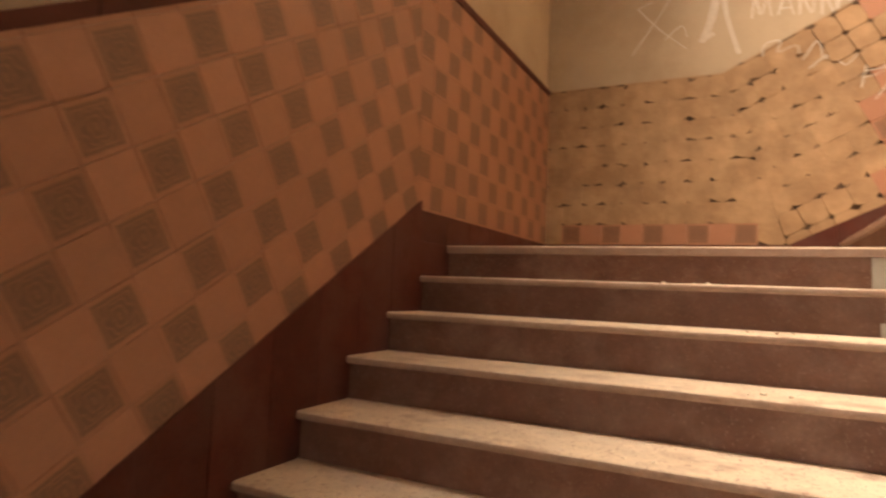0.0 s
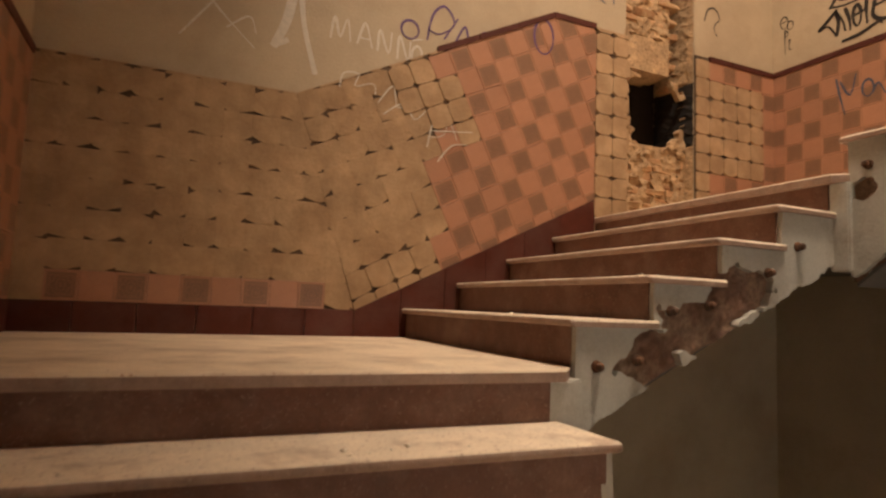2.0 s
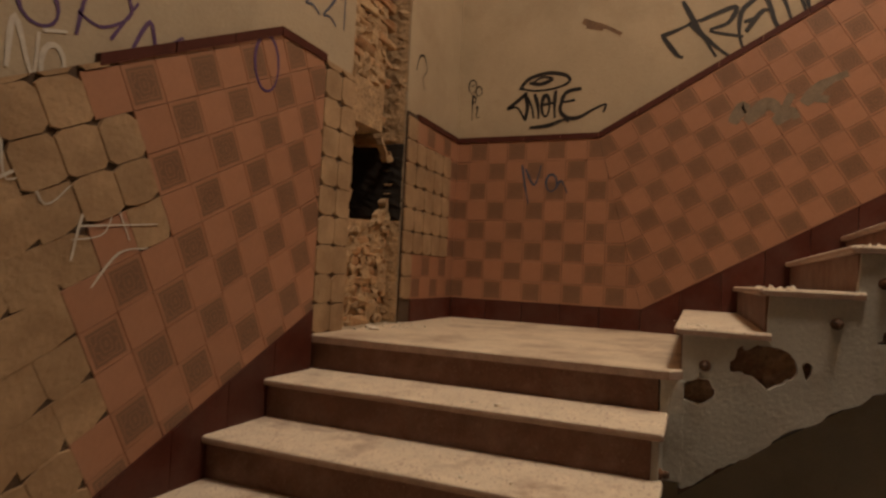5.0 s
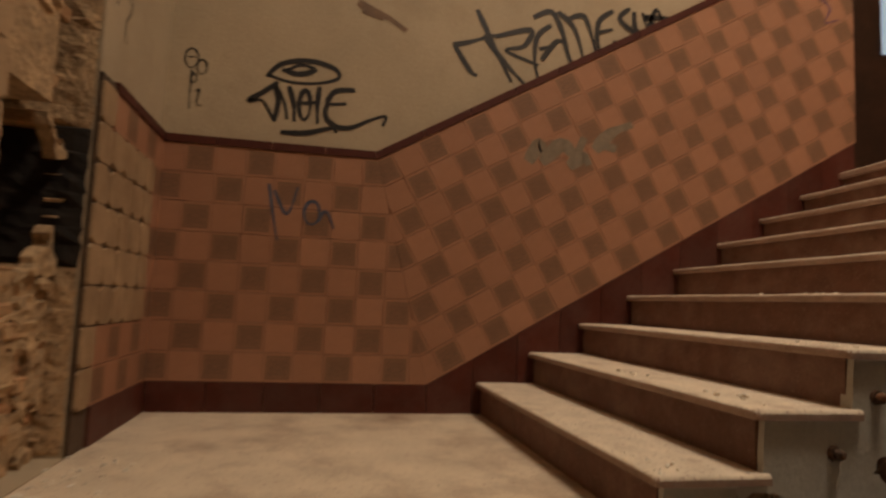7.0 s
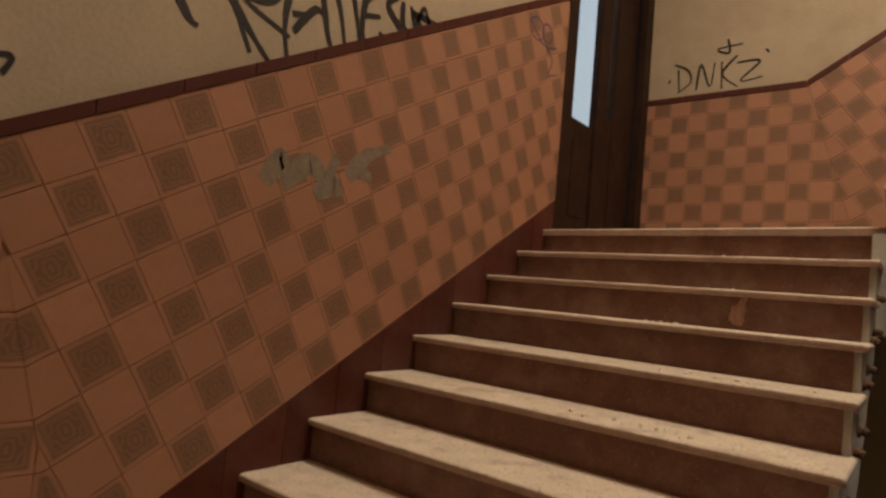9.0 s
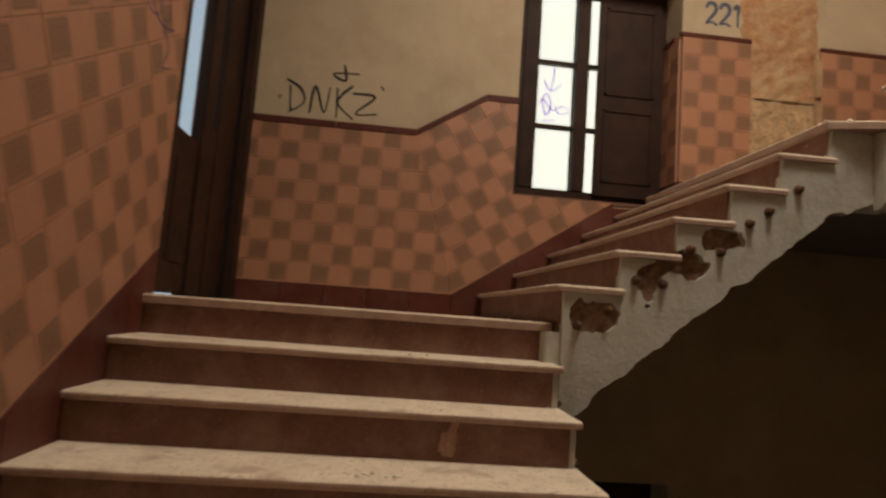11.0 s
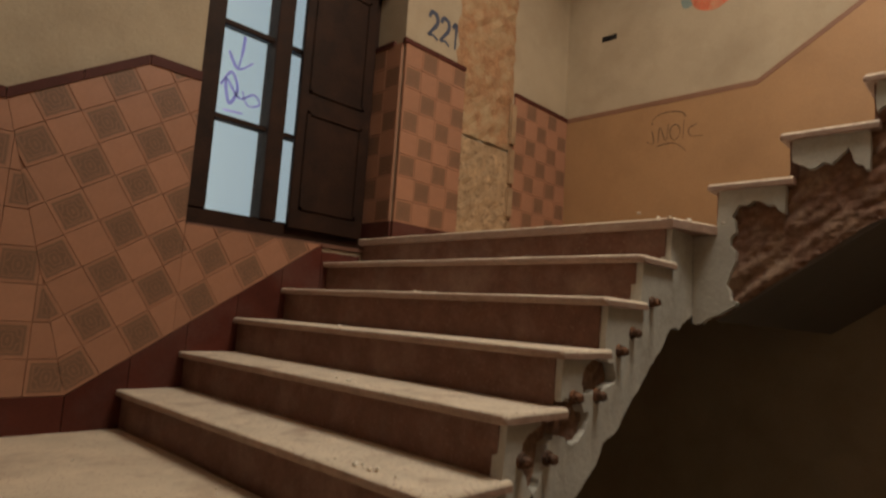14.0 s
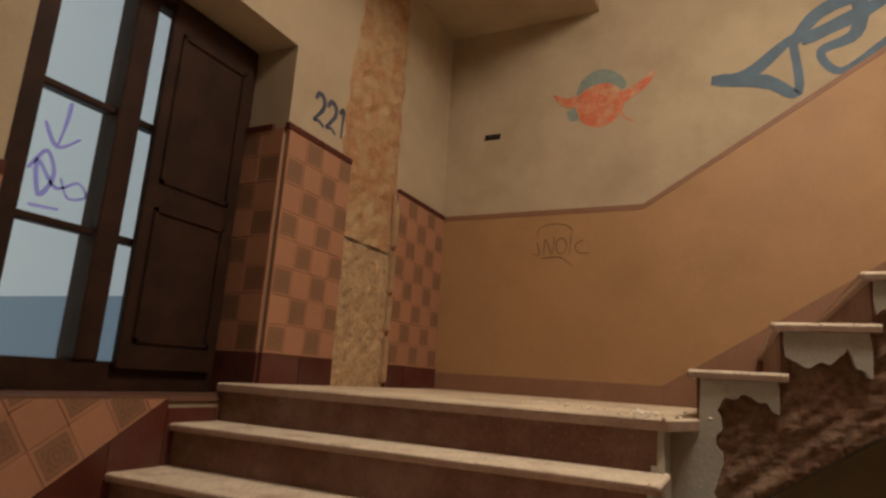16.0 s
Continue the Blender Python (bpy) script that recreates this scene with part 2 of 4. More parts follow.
def wall_with_openings(name, wall, a, b, openings, label):
    """A thick wall from a to b along its axis with rectangular openings (a0, a1, z0, z1)."""
    bm = bmesh.new()
    m = FRAMES[wall]
    us = sorted({a, b, *[o[0] for o in openings], *[o[1] for o in openings]})
    for u0, u1 in zip(us, us[1:]):
        holes = sorted((o[2], o[3]) for o in openings if o[0] <= u0 + 1e-6 and o[1] >= u1 - 1e-6)
        z = BASE
        for h0, h1 in holes + [(TOP, TOP)]:
            if h0 > z + 1e-6:
                s = SIGN[wall]
                box(bm, s * u0, z, -TH, s * u1, h0, 0, m)
            z = h1
    ob = mesh_object(name, bm, M_PLASTER)
    return tagged(ob, label, "wall", kind="structure")


wall_north = wall_with_openings("wall_north", "N", XW - TH, XE + TH, [(3.71, 4.41, L2, 7.4)], "cream plastered stairwell wall with a hacked-out brick channel")
wall_east = wall_with_openings("wall_east", "E", YS - TH, YN, [(YS, -0.42, L3, 6.55)], "cream plastered stairwell wall above a tiled dado")
wall_south = wall_with_openings("wall_south", "S", XW - TH, XE, [(1.94, 3.29, 5.0, 6.98), (1.94, 3.29, 0.0, 2.85)], "cream plastered stairwell wall with a deep window recess")
wall_west = wall_with_openings("wall_west", "W", YS, YN, [], "cream plastered stairwell wall with ochre painted dado")

bm = bmesh.new()
box(bm, XW - TH, YS - TH, BASE - 0.3, XE + TH, YN + TH, BASE)
tagged(mesh_object("floor", bm, M_FLOOR), "dusty stone floor at the foot of the stairwell", "floor", kind="structure")

bm = bmesh.new()
box(bm, XW - TH, YS - TH, 8.15, 3.3, -0.75, 8.4)
box(bm, XW - TH, -0.85, 8.4, 3.3, -0.75, TOP)
box(bm, 3.3, YS - TH, 8.15, XE + TH, 0.05, 8.4)
box(bm, 3.3, YS - TH, 8.4, 3.4, 0.05, TOP)
box(bm, 3.4, -0.05, 8.4, XE + TH, 0.05, TOP)
for x0, y0, x1, y1 in ((XW - TH, -0.85, 1.7, YN + TH), (3.4, -0.05, XE + TH, YN + TH), (1.7, -0.85, 3.4, -0.05), (1.7, 2.25, 3.4, YN + TH)):
    box(bm, x0, y0, TOP, x1, y1, TOP + 0.2)
tagged(mesh_object("ceiling", bm, M_PLASTER), "plain cream plastered ceiling with a skylight over the stairwell", "ceiling", kind="structure")

# ---- stairs ----


def contour_sheet(field, u0, u1, v0, v1, step, m, height, skirt=None):
    """Sheet where field(u, v) > 0, cut along the zero line; skirt turns its rim back to that depth."""
    nu, nv = max(1, math.ceil((u1 - u0) / step)), max(1, math.ceil((v1 - v0) / step))
    val = [[field(u0 + i * step, v0 + j * step) for j in range(nv + 1)] for i in range(nu + 1)]
    verts, index, faces = [], {}, []

    def vert(key, u, v):
        if key not in index:
            index[key] = len(verts)
            verts.append(m @ Vector((u, v, height(u, v))))
        return index[key]

    for i in range(nu):
        for j in range(nv):
            cs = ((i, j), (i + 1, j), (i + 1, j + 1), (i, j + 1))
            face = []
            for a, b in zip(cs, cs[1:] + cs[:1]):
                fa, fb = val[a[0]][a[1]], val[b[0]][b[1]]
                if fa > 0:
                    face.append(vert(a, u0 + a[0] * step, v0 + a[1] * step))
                if (fa > 0) != (fb > 0):
                    g = fa / (fa - fb)
                    key = (min(a, b), max(a, b))
                    face.append(vert(key, u0 + (a[0] + (b[0] - a[0]) * g) * step, v0 + (a[1] + (b[1] - a[1]) * g) * step))
            if len(face) > 2:
                faces.append(face)
    if skirt is not None:
        count = {}
        for f in faces:
            for a, b in zip(f, f[1:] + f[:1]):
                count[(a, b)] = count.get((a, b), 0) + 1
        inv = m.inverted()
        back = {}
        for a, b in [e for e in count if (e[1], e[0]) not in count]:
            for q in (a, b):
                if q not in back:
                    p = inv @ verts[q]
                    back[q] = len(verts)
                    verts.append(m @ Vector((p.x, p.y, skirt)))
            faces.append([b, a, back[a], back[b]])
    bm = bmesh.new()
    vs = [bm.verts.new(p) for p in verts]
    for f in faces:
        if len(set(f)) > 2:
            bm.faces.new([vs[q] for q in f])
    return bm


def loose_pieces(bm):
    """The separate pieces of a mesh, the largest first, without the tiniest."""
    left, groups = set(bm.verts), []
    while left:
        stack, seen = [left.pop()], []
        while stack:
            v = stack.pop()
            seen.append(v)
            for e in v.link_edges:
                w = e.other_vert(v)
                if w in left:
                    left.remove(w)
                    stack.append(w)
        if len(seen) > 40:
            groups.append(seen)
    out = []
    for g in sorted(groups, key=len, reverse=True):
        b = bmesh.new()
        index = {v: b.verts.new(v.co) for v in sorted(g, key=lambda v: tuple(v.co))}
        for f in bm.faces:
            if f.verts[0] in index:
                b.faces.new([index[v] for v in f.verts])
        out.append(b)
    bm.free()
    return out


def stringer_face(st, origin, fw, o, tops, bottoms, lost, seed):
    """Broken masonry and, over it, the plaster that still holds. tops: (u0, u1, v); bottoms: (u, v); lost(u, v) < 0 where bare."""
    m = Matrix(((fw.x, 0, o.x, origin.x), (fw.y, 0, o.y, origin.y), (0, 1, 0, 0), (0, 0, 0, 1)))

    def top(u):
        for a, b, v in tops:
            if u < b:
                return v
        return tops[-1][2]

    def low(u):
        for (a, va), (b, vb) in zip(bottoms, bottoms[1:]):
            if u <= b:
                return va + (vb - va) * (u - a) / (b - a)
        return bottoms[-1][1]

    def rough(u, v, sc, k):
        return noise.noise((u * sc, v * sc, seed + k))

    ua, ub = tops[0][0], tops[-1][1]
    slope = (bottoms[-1][1] - bottoms[0][1]) / (bottoms[-1][0] - bottoms[0][0])
    va, vb = min(b[1] for b in bottoms) - 0.03, tops[-1][2] + 0.02

    def solid(u, v):
        return min(top(u) - v, v - low(u) + 0.012 * rough(u, v, 11, 1), u - ua, ub - u)

    def plaster(u, v):
        chip = 0.020 * rough(u, v, 9, 2) + 0.010 * rough(u, v, 30, 3)
        return min(top(u) - v, v - low(u) - 0.004 + chip * 1.3, u - ua, ub - u, lost(u, v) + chip * 2.2)

    def crag(u, v):
        course = v - slope * u
        return -0.020 + 0.018 * noise.noise((u * 5, course * 22, seed)) + 0.007 * rough(u, v, 38, 5) - 0.03 * max(0, noise.noise((u * 9, course * 12, seed + 8)) - 0.35)

    part("masonry", contour_sheet(solid, ua, ub, va, vb, 0.013, m, crag), M_RAW, st, "crumbled brick where the plaster has broken off")
    skin = contour_sheet(plaster, ua, ub, va, vb, 0.013, m, lambda u, v: 0.012 + 0.0025 * rough(u, v, 6, 6), -0.03)
    for i, piece in enumerate(loose_pieces(skin)):
        part("plaster_patch" if i else "stringer", piece, M_STRING, st, "chipped grey-white plaster")


def blobs(*spots):
    """Signed distance to the nearest of some oval holes (u, v, half width, half height)."""
    def field(u, v):
        best = 1.0
        for a, b, ru, rv in spots:
            best = min(best, (math.hypot((u - a) / ru, (v - b) / rv) - 1) * min(ru, rv))
        return best
    return field


def staircase(label, left, right, z0, wall_ext, out, back_extra=0.05, bolts=True, count_from=1, seed=1, bottom=(0.42, 0.42), lost=None, reach=0.0, lead=0.0):
    """left and right: plan points of the nosing ends, step by step, the last one being the upper landing's edge.
    out: plan unit vector from the wall to the well."""
    st = thing("staircase", label, "staircase", "flights of the stairwell")
    rng = random.Random(seed)
    n = len(left)
    o = Vector((*out, 0))
    run = (Vector((*left[1], 0)) - Vector((*left[0], 0)))
    fw = run.normalized()
    body = bmesh.new()
    soff = bmesh.new()
    tops, bottoms = [], []
    P = lambda p: Vector((p[0], p[1], 0))
    for k in range(n):
        z = z0 + (k + 1) * R
        fl, fr = P(left[k]), P(right[k])
        if k + 1 < n:
            bl, br = P(left[k + 1]) + fw * back_extra, P(right[k + 1]) + fw * back_extra
            # tread slab with a nosing in front and over the well
            t = bmesh.new()
            fa, fb, ba, bb = fl - o * 0.02, fr + o * 0.03, bl - o * 0.02, br + o * 0.03
            wide = (fb - fa).length
            rows = []
            for q in [i / 14 for i in range(14)] + [1 - 0.012 / wide, 1 - 0.004 / wide, 1.0]:
                tuck = {1.0: 0.011, 1 - 0.004 / wide: 0.0035}.get(q, 0.0)
                near, far = fa.lerp(fb, q), ba.lerp(bb, q)
                deep = (far - near).normalized()
                chip = 0.004 * max(0, noise.noise((q * 9, k * 3.1, seed)) - 0.15)
                row = [far + Vector((0, 0, z - 0.030)), far + Vector((0, 0, z - tuck))]
                for d, h in ((0.05, 0), (0.014, 0), (0.0062, -0.0018), (0.0018, -0.0062), (0, -0.014), (0.001, -0.023), (0.007, -0.030)):
                    row.append(near + deep * (d + tuck + chip) + Vector((0, 0, z + min(h - (tuck if h > -0.01 else 0) - chip + rng.uniform(-1, 1) * 0.0006, 0.0004))))
                rows.append([t.verts.new(p) for p in row])
            for r0, r1 in zip(rows, rows[1:]):
                for a, b, c, d in zip(r0, r0[1:] + r0[:1], r1[1:] + r1[:1], r1):
                    t.faces.new((a, b, c, d))
            t.faces.new(rows[0])
            t.faces.new(rows[-1][::-1])
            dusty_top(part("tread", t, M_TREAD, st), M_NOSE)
        # riser panel
        r = bmesh.new()
        a, b = fl + fw * 0.03 - o * 0.02, fr + fw * 0.03 - o * 0.012
        hexa(r, [a, b, b + fw * 0.03, a + fw * 0.03], [z - R - 0.002] * 4, [z - 0.028] * 4)
        part("riser", r, M_RISER, st)
        if k + 1 < n:
            b0, b1 = (bottom[0] + (bottom[1] - bottom[0]) * ((k + e) / (n - 1)) ** 0.6 for e in (0, 1))
            bf, bb = z - b0, z + R - b1
            bl2, br2 = P(left[k + 1]) + fw * 0.035, P(right[k + 1]) + fw * 0.035
            a, b = fl + fw * 0.035, fr + fw * 0.035
            ua, ub = (b - P(right[0])).dot(fw), (br2 - P(right[0])).dot(fw)
            tops.append((ua, ub, z - 0.029))
            bottoms += [(ua, bf)] if k == 0 else []
            bottoms.append((ub, bb))
            hexa(body, [a - o * 0.02, b - o * 0.04, br2 - o * 0.04, bl2 - o * 0.02], [bf, bf, bb, bb], [z - 0.036] * 4)
            e = 0.012
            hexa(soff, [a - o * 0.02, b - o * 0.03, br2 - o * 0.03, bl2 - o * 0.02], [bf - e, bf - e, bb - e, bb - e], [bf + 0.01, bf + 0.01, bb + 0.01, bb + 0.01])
            if bolts:
                # stubs of the cut-off railing in the stringer
                for f in (0.3, 0.78):
                    if rng.random() < 0.15:
                        continue
                    c = b.lerp(br2, f + rng.uniform(-0.06, 0.06)) + Vector((0, 0, z - 0.13 - rng.uniform(0, 0.05) - (0.0 if f < 0.5 else -0.03)))
                    s = bmesh.new()
                    rot = Vector((0, 0, 1)).rotation_difference(o).to_matrix().to_4x4()
                    bmesh.ops.create_cone(s, cap_ends=True, segments=10, radius1=0.024, radius2=0.02, depth=0.012, matrix=Matrix.Translation(c + o * 0.016) @ rot)
                    bmesh.ops.create_cone(s, cap_ends=True, segments=8, radius1=0.016, radius2=0.013, depth=0.030, matrix=Matrix.Translation(c + o * 0.024) @ rot)
                    bmesh.ops.create_icosphere(s, subdivisions=1, radius=0.018, matrix=Matrix.Translation(c + o * 0.034))
                    part("railing_stub", s, M_IRON, st, "rusty cut-off railing stub")
    bmesh.ops.remove_doubles(body, verts=body.verts[:], dist=0.0005)
    bmesh.ops.remove_doubles(soff, verts=soff.verts[:], dist=0.0005)
    part("core", body, M_RAW, st)
    if lead:
        ua, va = bottoms[0]
        tops.insert(0, (ua - lead, ua, z0 - 0.041))
        bottoms.insert(0, (ua - lead, va - lead * 0.5))
    if reach:
        ub, vb = bottoms[-1]
        tops.append((ub, ub + reach, z0 + n * R - 0.041))
        bottoms.append((ub + reach, vb + reach * 0.35))
    stringer_face(st, P(right[0]), fw, o, tops, bottoms, lost or (lambda u, v: 1.0), seed)
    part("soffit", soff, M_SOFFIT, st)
    return st


def landing(label, pts, z, thick=0.34):
    ob = thing("landing", label, "landing", "landings of the stairwell", "structure")
    bm = bmesh.new()
    prism(bm, pts, z - 0.04, z)
    bmesh.ops.bevel(bm, geom=[e for e in bm.edges if min(v.co.z for v in e.verts) > z - 0.01], offset=0.007, segments=1, affect="EDGES")
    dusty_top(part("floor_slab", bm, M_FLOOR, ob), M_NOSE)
    bm = bmesh.new()
    cx, cy = sum(p[0] for p in pts) / len(pts), sum(p[1] for p in pts) / len(pts)
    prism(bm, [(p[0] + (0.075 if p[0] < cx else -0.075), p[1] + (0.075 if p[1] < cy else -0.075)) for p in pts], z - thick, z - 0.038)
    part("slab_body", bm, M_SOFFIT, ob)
    return ob


def corner_block(parent, x0, y0, x1, y1, z0, z1):
    bm = bmesh.new()
    box(bm, x0, y0, z0, x1, y1, z1, bevel=0.006)
    part("corner_block", bm, M_STRING, parent, "grey-white plastered inner corner")


A_L = [(XW, 2.10 - 0.295 * k) for k in range(8, -1, -1)]
A_R = [(OA, y) for _, y in A_L]
N_L = [(1.98 + 0.36 * k, YN) for k in range(5)]
N_R = [(x + 0.01, ON) for x, _ in N_L]
E_SK = (0, 0, 0, 0, 0, 0.02, 0.04, 0.08, 0.15)
E_L = [(XE, 2.152 - 0.304 * k) for k in range(9)]
E_R = [(OE, y + d) for (_, y), d in zip(E_L, E_SK)]
S_L = [(3.52 - 0.264 * k, YS) for k in range(6)]
S_R = [(x - d, OS) for (x, _), d in zip(S_L, (0.05, 0.045, 0.04, 0.03, 0.02, 0.0))]
W_L = [(XW, 0.0 + 0.275 * k) for k in range(9)]
W_R = [(1.94, y) for _, y in W_L]

staircase("dusty stone flight with red-brown risers beside tiled wall", A_L, A_R, L0, None, (1, 0), seed=3, bottom=(0.62, 0.45))
staircase("short dusty stone flight with broken stringer under bare mortar wall", N_L, N_R, L1, None, (0, -1), seed=5, lost=blobs((0.42, 1.61, 0.14, 0.12), (0.62, 1.72, 0.22, 0.11), (0.88, 1.87, 0.2, 0.10), (0.30, 1.56, 0.08, 0.05)))
staircase("long dusty stone flight with crumbs beside checkered tile wall", E_L, E_R, L2, None, (-1, 0), seed=7, bottom=(0.68, 0.46), lost=blobs((0.34, 2.50, 0.11, 0.08), (0.09, 2.36, 0.05, 0.05), (0.80, 2.62, 0.10, 0.05)))
staircase("dusty stone flight with rusty railing stubs below the window", S_L, S_R, L3, None, (0, 1), seed=9, bottom=(0.64, 0.46), lost=blobs((0.17, 4.07, 0.11, 0.08), (0.58, 4.34, 0.13, 0.06), (0.76, 4.46, 0.10, 0.05), (0.44, 4.21, 0.05, 0.09)), reach=0.213)
flights_top = staircase("worn stone flight with hacked-off stringer beside ochre wall", W_L, W_R, L4, None, (1, 0), seed=11, bolts=False, bottom=(0.56, 0.50),
                         lost=lambda u, v: max(v - (L4 + 0.05 + R * math.floor((u - 0.02) / 0.275) + 0.09 * noise.noise((u * 6, 0.3, 7)) + 0.05 * noise.noise((u * 17, 0.3, 2))),
                                               (L4 - 0.42 + 0.655 * u + 0.09 * noise.noise((u * 6, 2.1, 3))) - v, 0.09 - u + 0.06 * noise.noise((v * 9, 1.0, 4))), lead=0.093)
staircase("dim stone flight in the lower stairwell", [(x, y) for x, y in S_L], S_R, BASE, None, (0, 1), seed=13, bolts=False)

landing("dusty stone landing at the foot of the flight", [(XW, YS), (2.22, YS), (2.20, -0.05), (1.93, -0.04), (1.90, -0.20), (XW, -0.20)], L0)
corner_block(landing("dusty stone corner landing under the bare mortar wall", [(XW, 2.10), (1.93, 2.10), (2.02, 2.20), (2.02, YN), (XW, YN)], L1), 1.885, 2.135, 2.03, 2.40, L1 - 0.45, L1 - 0.039)
corner_block(landing("dusty stone corner landing by the brick channel", [(3.42, 2.16), (3.49, 2.10), (XE, 2.10), (XE, YN), (3.42, YN)], L2), 3.455, 2.105, 3.70, 2.195, L2 - 0.45, L2 - 0.039)
corner_block(landing("dusty stone corner landing before the glazed door", [(3.47, YS), (XE, YS), (XE, -0.28), (3.46, -0.13)], L3), 3.43, -0.32, 3.505, -0.072, L3 - 0.50, L3 - 0.039)
corner_block(landing("dusty stone corner landing beside the window", [(XW, YS), (2.20, YS), (2.20, -0.04), (1.96, 0.04), (XW, 0.04)], L4), 1.72, -0.32, 2.165, -0.10, L4 - 0.37, L4 - 0.039)
corner_block(flights_top, 1.70, -0.098, 1.90, 0.045, L4 - 0.37, L4 - 0.039)
landing("stone landing at the head of the upper flight", [(XW, 2.20), (1.94, 2.20), (1.94, YN), (XW, YN)], L5)

# ---- dado: mortar bed, trims, skirtings, tiles ----


def clip(poly, region):
    """Convex polygon clip (region counter-clockwise)."""
    out = poly
    for (ax, ay), (bx, by) in zip(region, region[1:] + region[:1]):
        src, out = out, []
        for i, p in enumerate(src):
            q = src[(i + 1) % len(src)]
            dp = (bx - ax) * (p[1] - ay) - (by - ay) * (p[0] - ax)
            dq = (bx - ax) * (q[1] - ay) - (by - ay) * (q[0] - ax)
            if dp >= 0:
                out.append(p)
            if (dp >= 0) != (dq >= 0):
                f = dp / (dp - dq)
                out.append((p[0] + (q[0] - p[0]) * f, p[1] + (q[1] - p[1]) * f))
        if len(out) < 3:
            return []
    return out


def ccw(pts):
    a = sum(p[0] * q[1] - q[0] * p[1] for p, q in zip(pts, pts[1:] + pts[:1]))
    return pts if a > 0 else pts[::-1]


def poly_area(pts):
    return abs(sum(p[0] * q[1] - q[0] * p[1] for p, q in zip(pts, pts[1:] + pts[:1]))) / 2


def full_tile(name, mat, size, thick):
    bm = bmesh.new()
    h = size / 2
    prism(bm, [(-h, -h), (h, -h), (h, h), (-h, h)], 0, thick, 0.0012)
    bmesh.ops.recalc_face_normals(bm, faces=bm.faces[:])
    me = bpy.data.meshes.new(name)
    bm.to_mesh(me)
    bm.free()
    me.materials.append(mat)
    return me


GAP = 0.0010
TILE_MESH = {0: full_tile("plain_tile", M_TILE, TILE - GAP, 0.007), 1: full_tile("patterned_tile", M_DARKTILE, TILE - GAP, 0.007)}
TILE_MAT = {0: M_TILE, 1: M_DARKTILE}


def tiles(parent, wall, region, origin, angle, keep=None, bare=False, seed=1, phase=0, loose=None):
    """Lay tiles on a convex region (world axis coordinate, z), rows turned by angle degrees."""
    rng = random.Random(seed)
    reg = ccw(uv(wall, region))
    ox, oy = uv(wall, [origin])[0]
    an = radians(angle) * SIGN[wall]
    c, s = math.cos(an), math.sin(an)
    # bounds in the tile frame
    loc = [((p[0] - ox) * c + (p[1] - oy) * s, -(p[0] - ox) * s + (p[1] - oy) * c) for p in reg]
    reg_l = ccw(loc)
    i0, i1 = math.floor(min(p[0] for p in loc) / TILE) - 1, math.ceil(max(p[0] for p in loc) / TILE) + 1
    j0, j1 = math.floor(min(p[1] for p in loc) / TILE) - 1, math.ceil(max(p[1] for p in loc) / TILE) + 1
    h = (TILE - GAP) / 2
    m0 = FRAMES[wall] @ Matrix.Translation((ox, oy, 0)) @ Matrix.Rotation(an, 4, "Z")
    for i in range(i0, i1):
        for j in range(j0, j1):
            cx, cy = (i + 0.5) * TILE, (j + 0.5) * TILE
            wx = (ox + cx * c - cy * s) * SIGN[wall]
            wz = oy + cx * s + cy * c
            if keep and not keep(wx, wz):
                continue
            sq = [(cx - h, cy - h), (cx + h, cy - h), (cx + h, cy + h), (cx - h, cy + h)]
            if bare:
                k = h + rng.uniform(0.0004, 0.0022)
                apart = loose is not None and loose(wx, wz)
                if apart:
                    k = h + rng.uniform(-0.0012, 0.001)
                sq = []
                for sx, sy in ((-1, -1), (1, -1), (1, 1), (-1, 1)):
                    d, e = rng.uniform(0.0, 0.002), rng.uniform(0.0, 0.002)
                    if rng.random() < (0.62 if sy < 0 else 0.16):
                        d, e = rng.uniform(0.012, 0.085), rng.uniform(0.008, 0.034)
                    if apart:
                        d, e = rng.uniform(0.016, 0.05), rng.uniform(0.010, 0.03)
                    pa, pb = (cx + sx * k, cy + sy * (k - e)), (cx + sx * (k - d), cy + sy * k)
                    sq += [pa, pb] if sx * sy > 0 else [pb, pa]
            q = clip(sq, reg_l)
            if len(q) < 3 or poly_area(q) < 0.0006:
                continue
            dark = (i + j + phase) % 2
            wob = rng.uniform(-0.0008, 0.0008)
            if bare:
                bm = bmesh.new()
                prism(bm, [(p[0] - cx, p[1] - cy) for p in q], -0.004, 0.006 + rng.uniform(-0.0012, 0.0012) + (0.005 if apart else 0.0), 0.0025 if apart else 0.0012)
                ob = mesh_object("mortar_pad", bm, M_MORTAR)
            elif poly_area(q) > (2 * h) ** 2 * 0.999:
                ob = new("tile", TILE_MESH[dark])
            else:
                bm = bmesh.new()
                prism(bm, [(p[0] - cx, p[1] - cy) for p in q], 0, 0.007, 0.002)
                ob = mesh_object("tile", bm, TILE_MAT[dark])
            ob.parent = parent
            ob.matrix_basis = m0 @ Matrix.Translation((cx, cy, 0.012 + wob))


def bed(parent, wall, polys, mat=None, w=0.012):
    for p in polys:
        bm = bmesh.new()
        prism(bm, ccw(uv(wall, p)), -0.004, w, 0.0, FRAMES[wall])
        part("mortar_bed", bm, mat or (M_BED if wall == "N" else M_JOINT), parent)


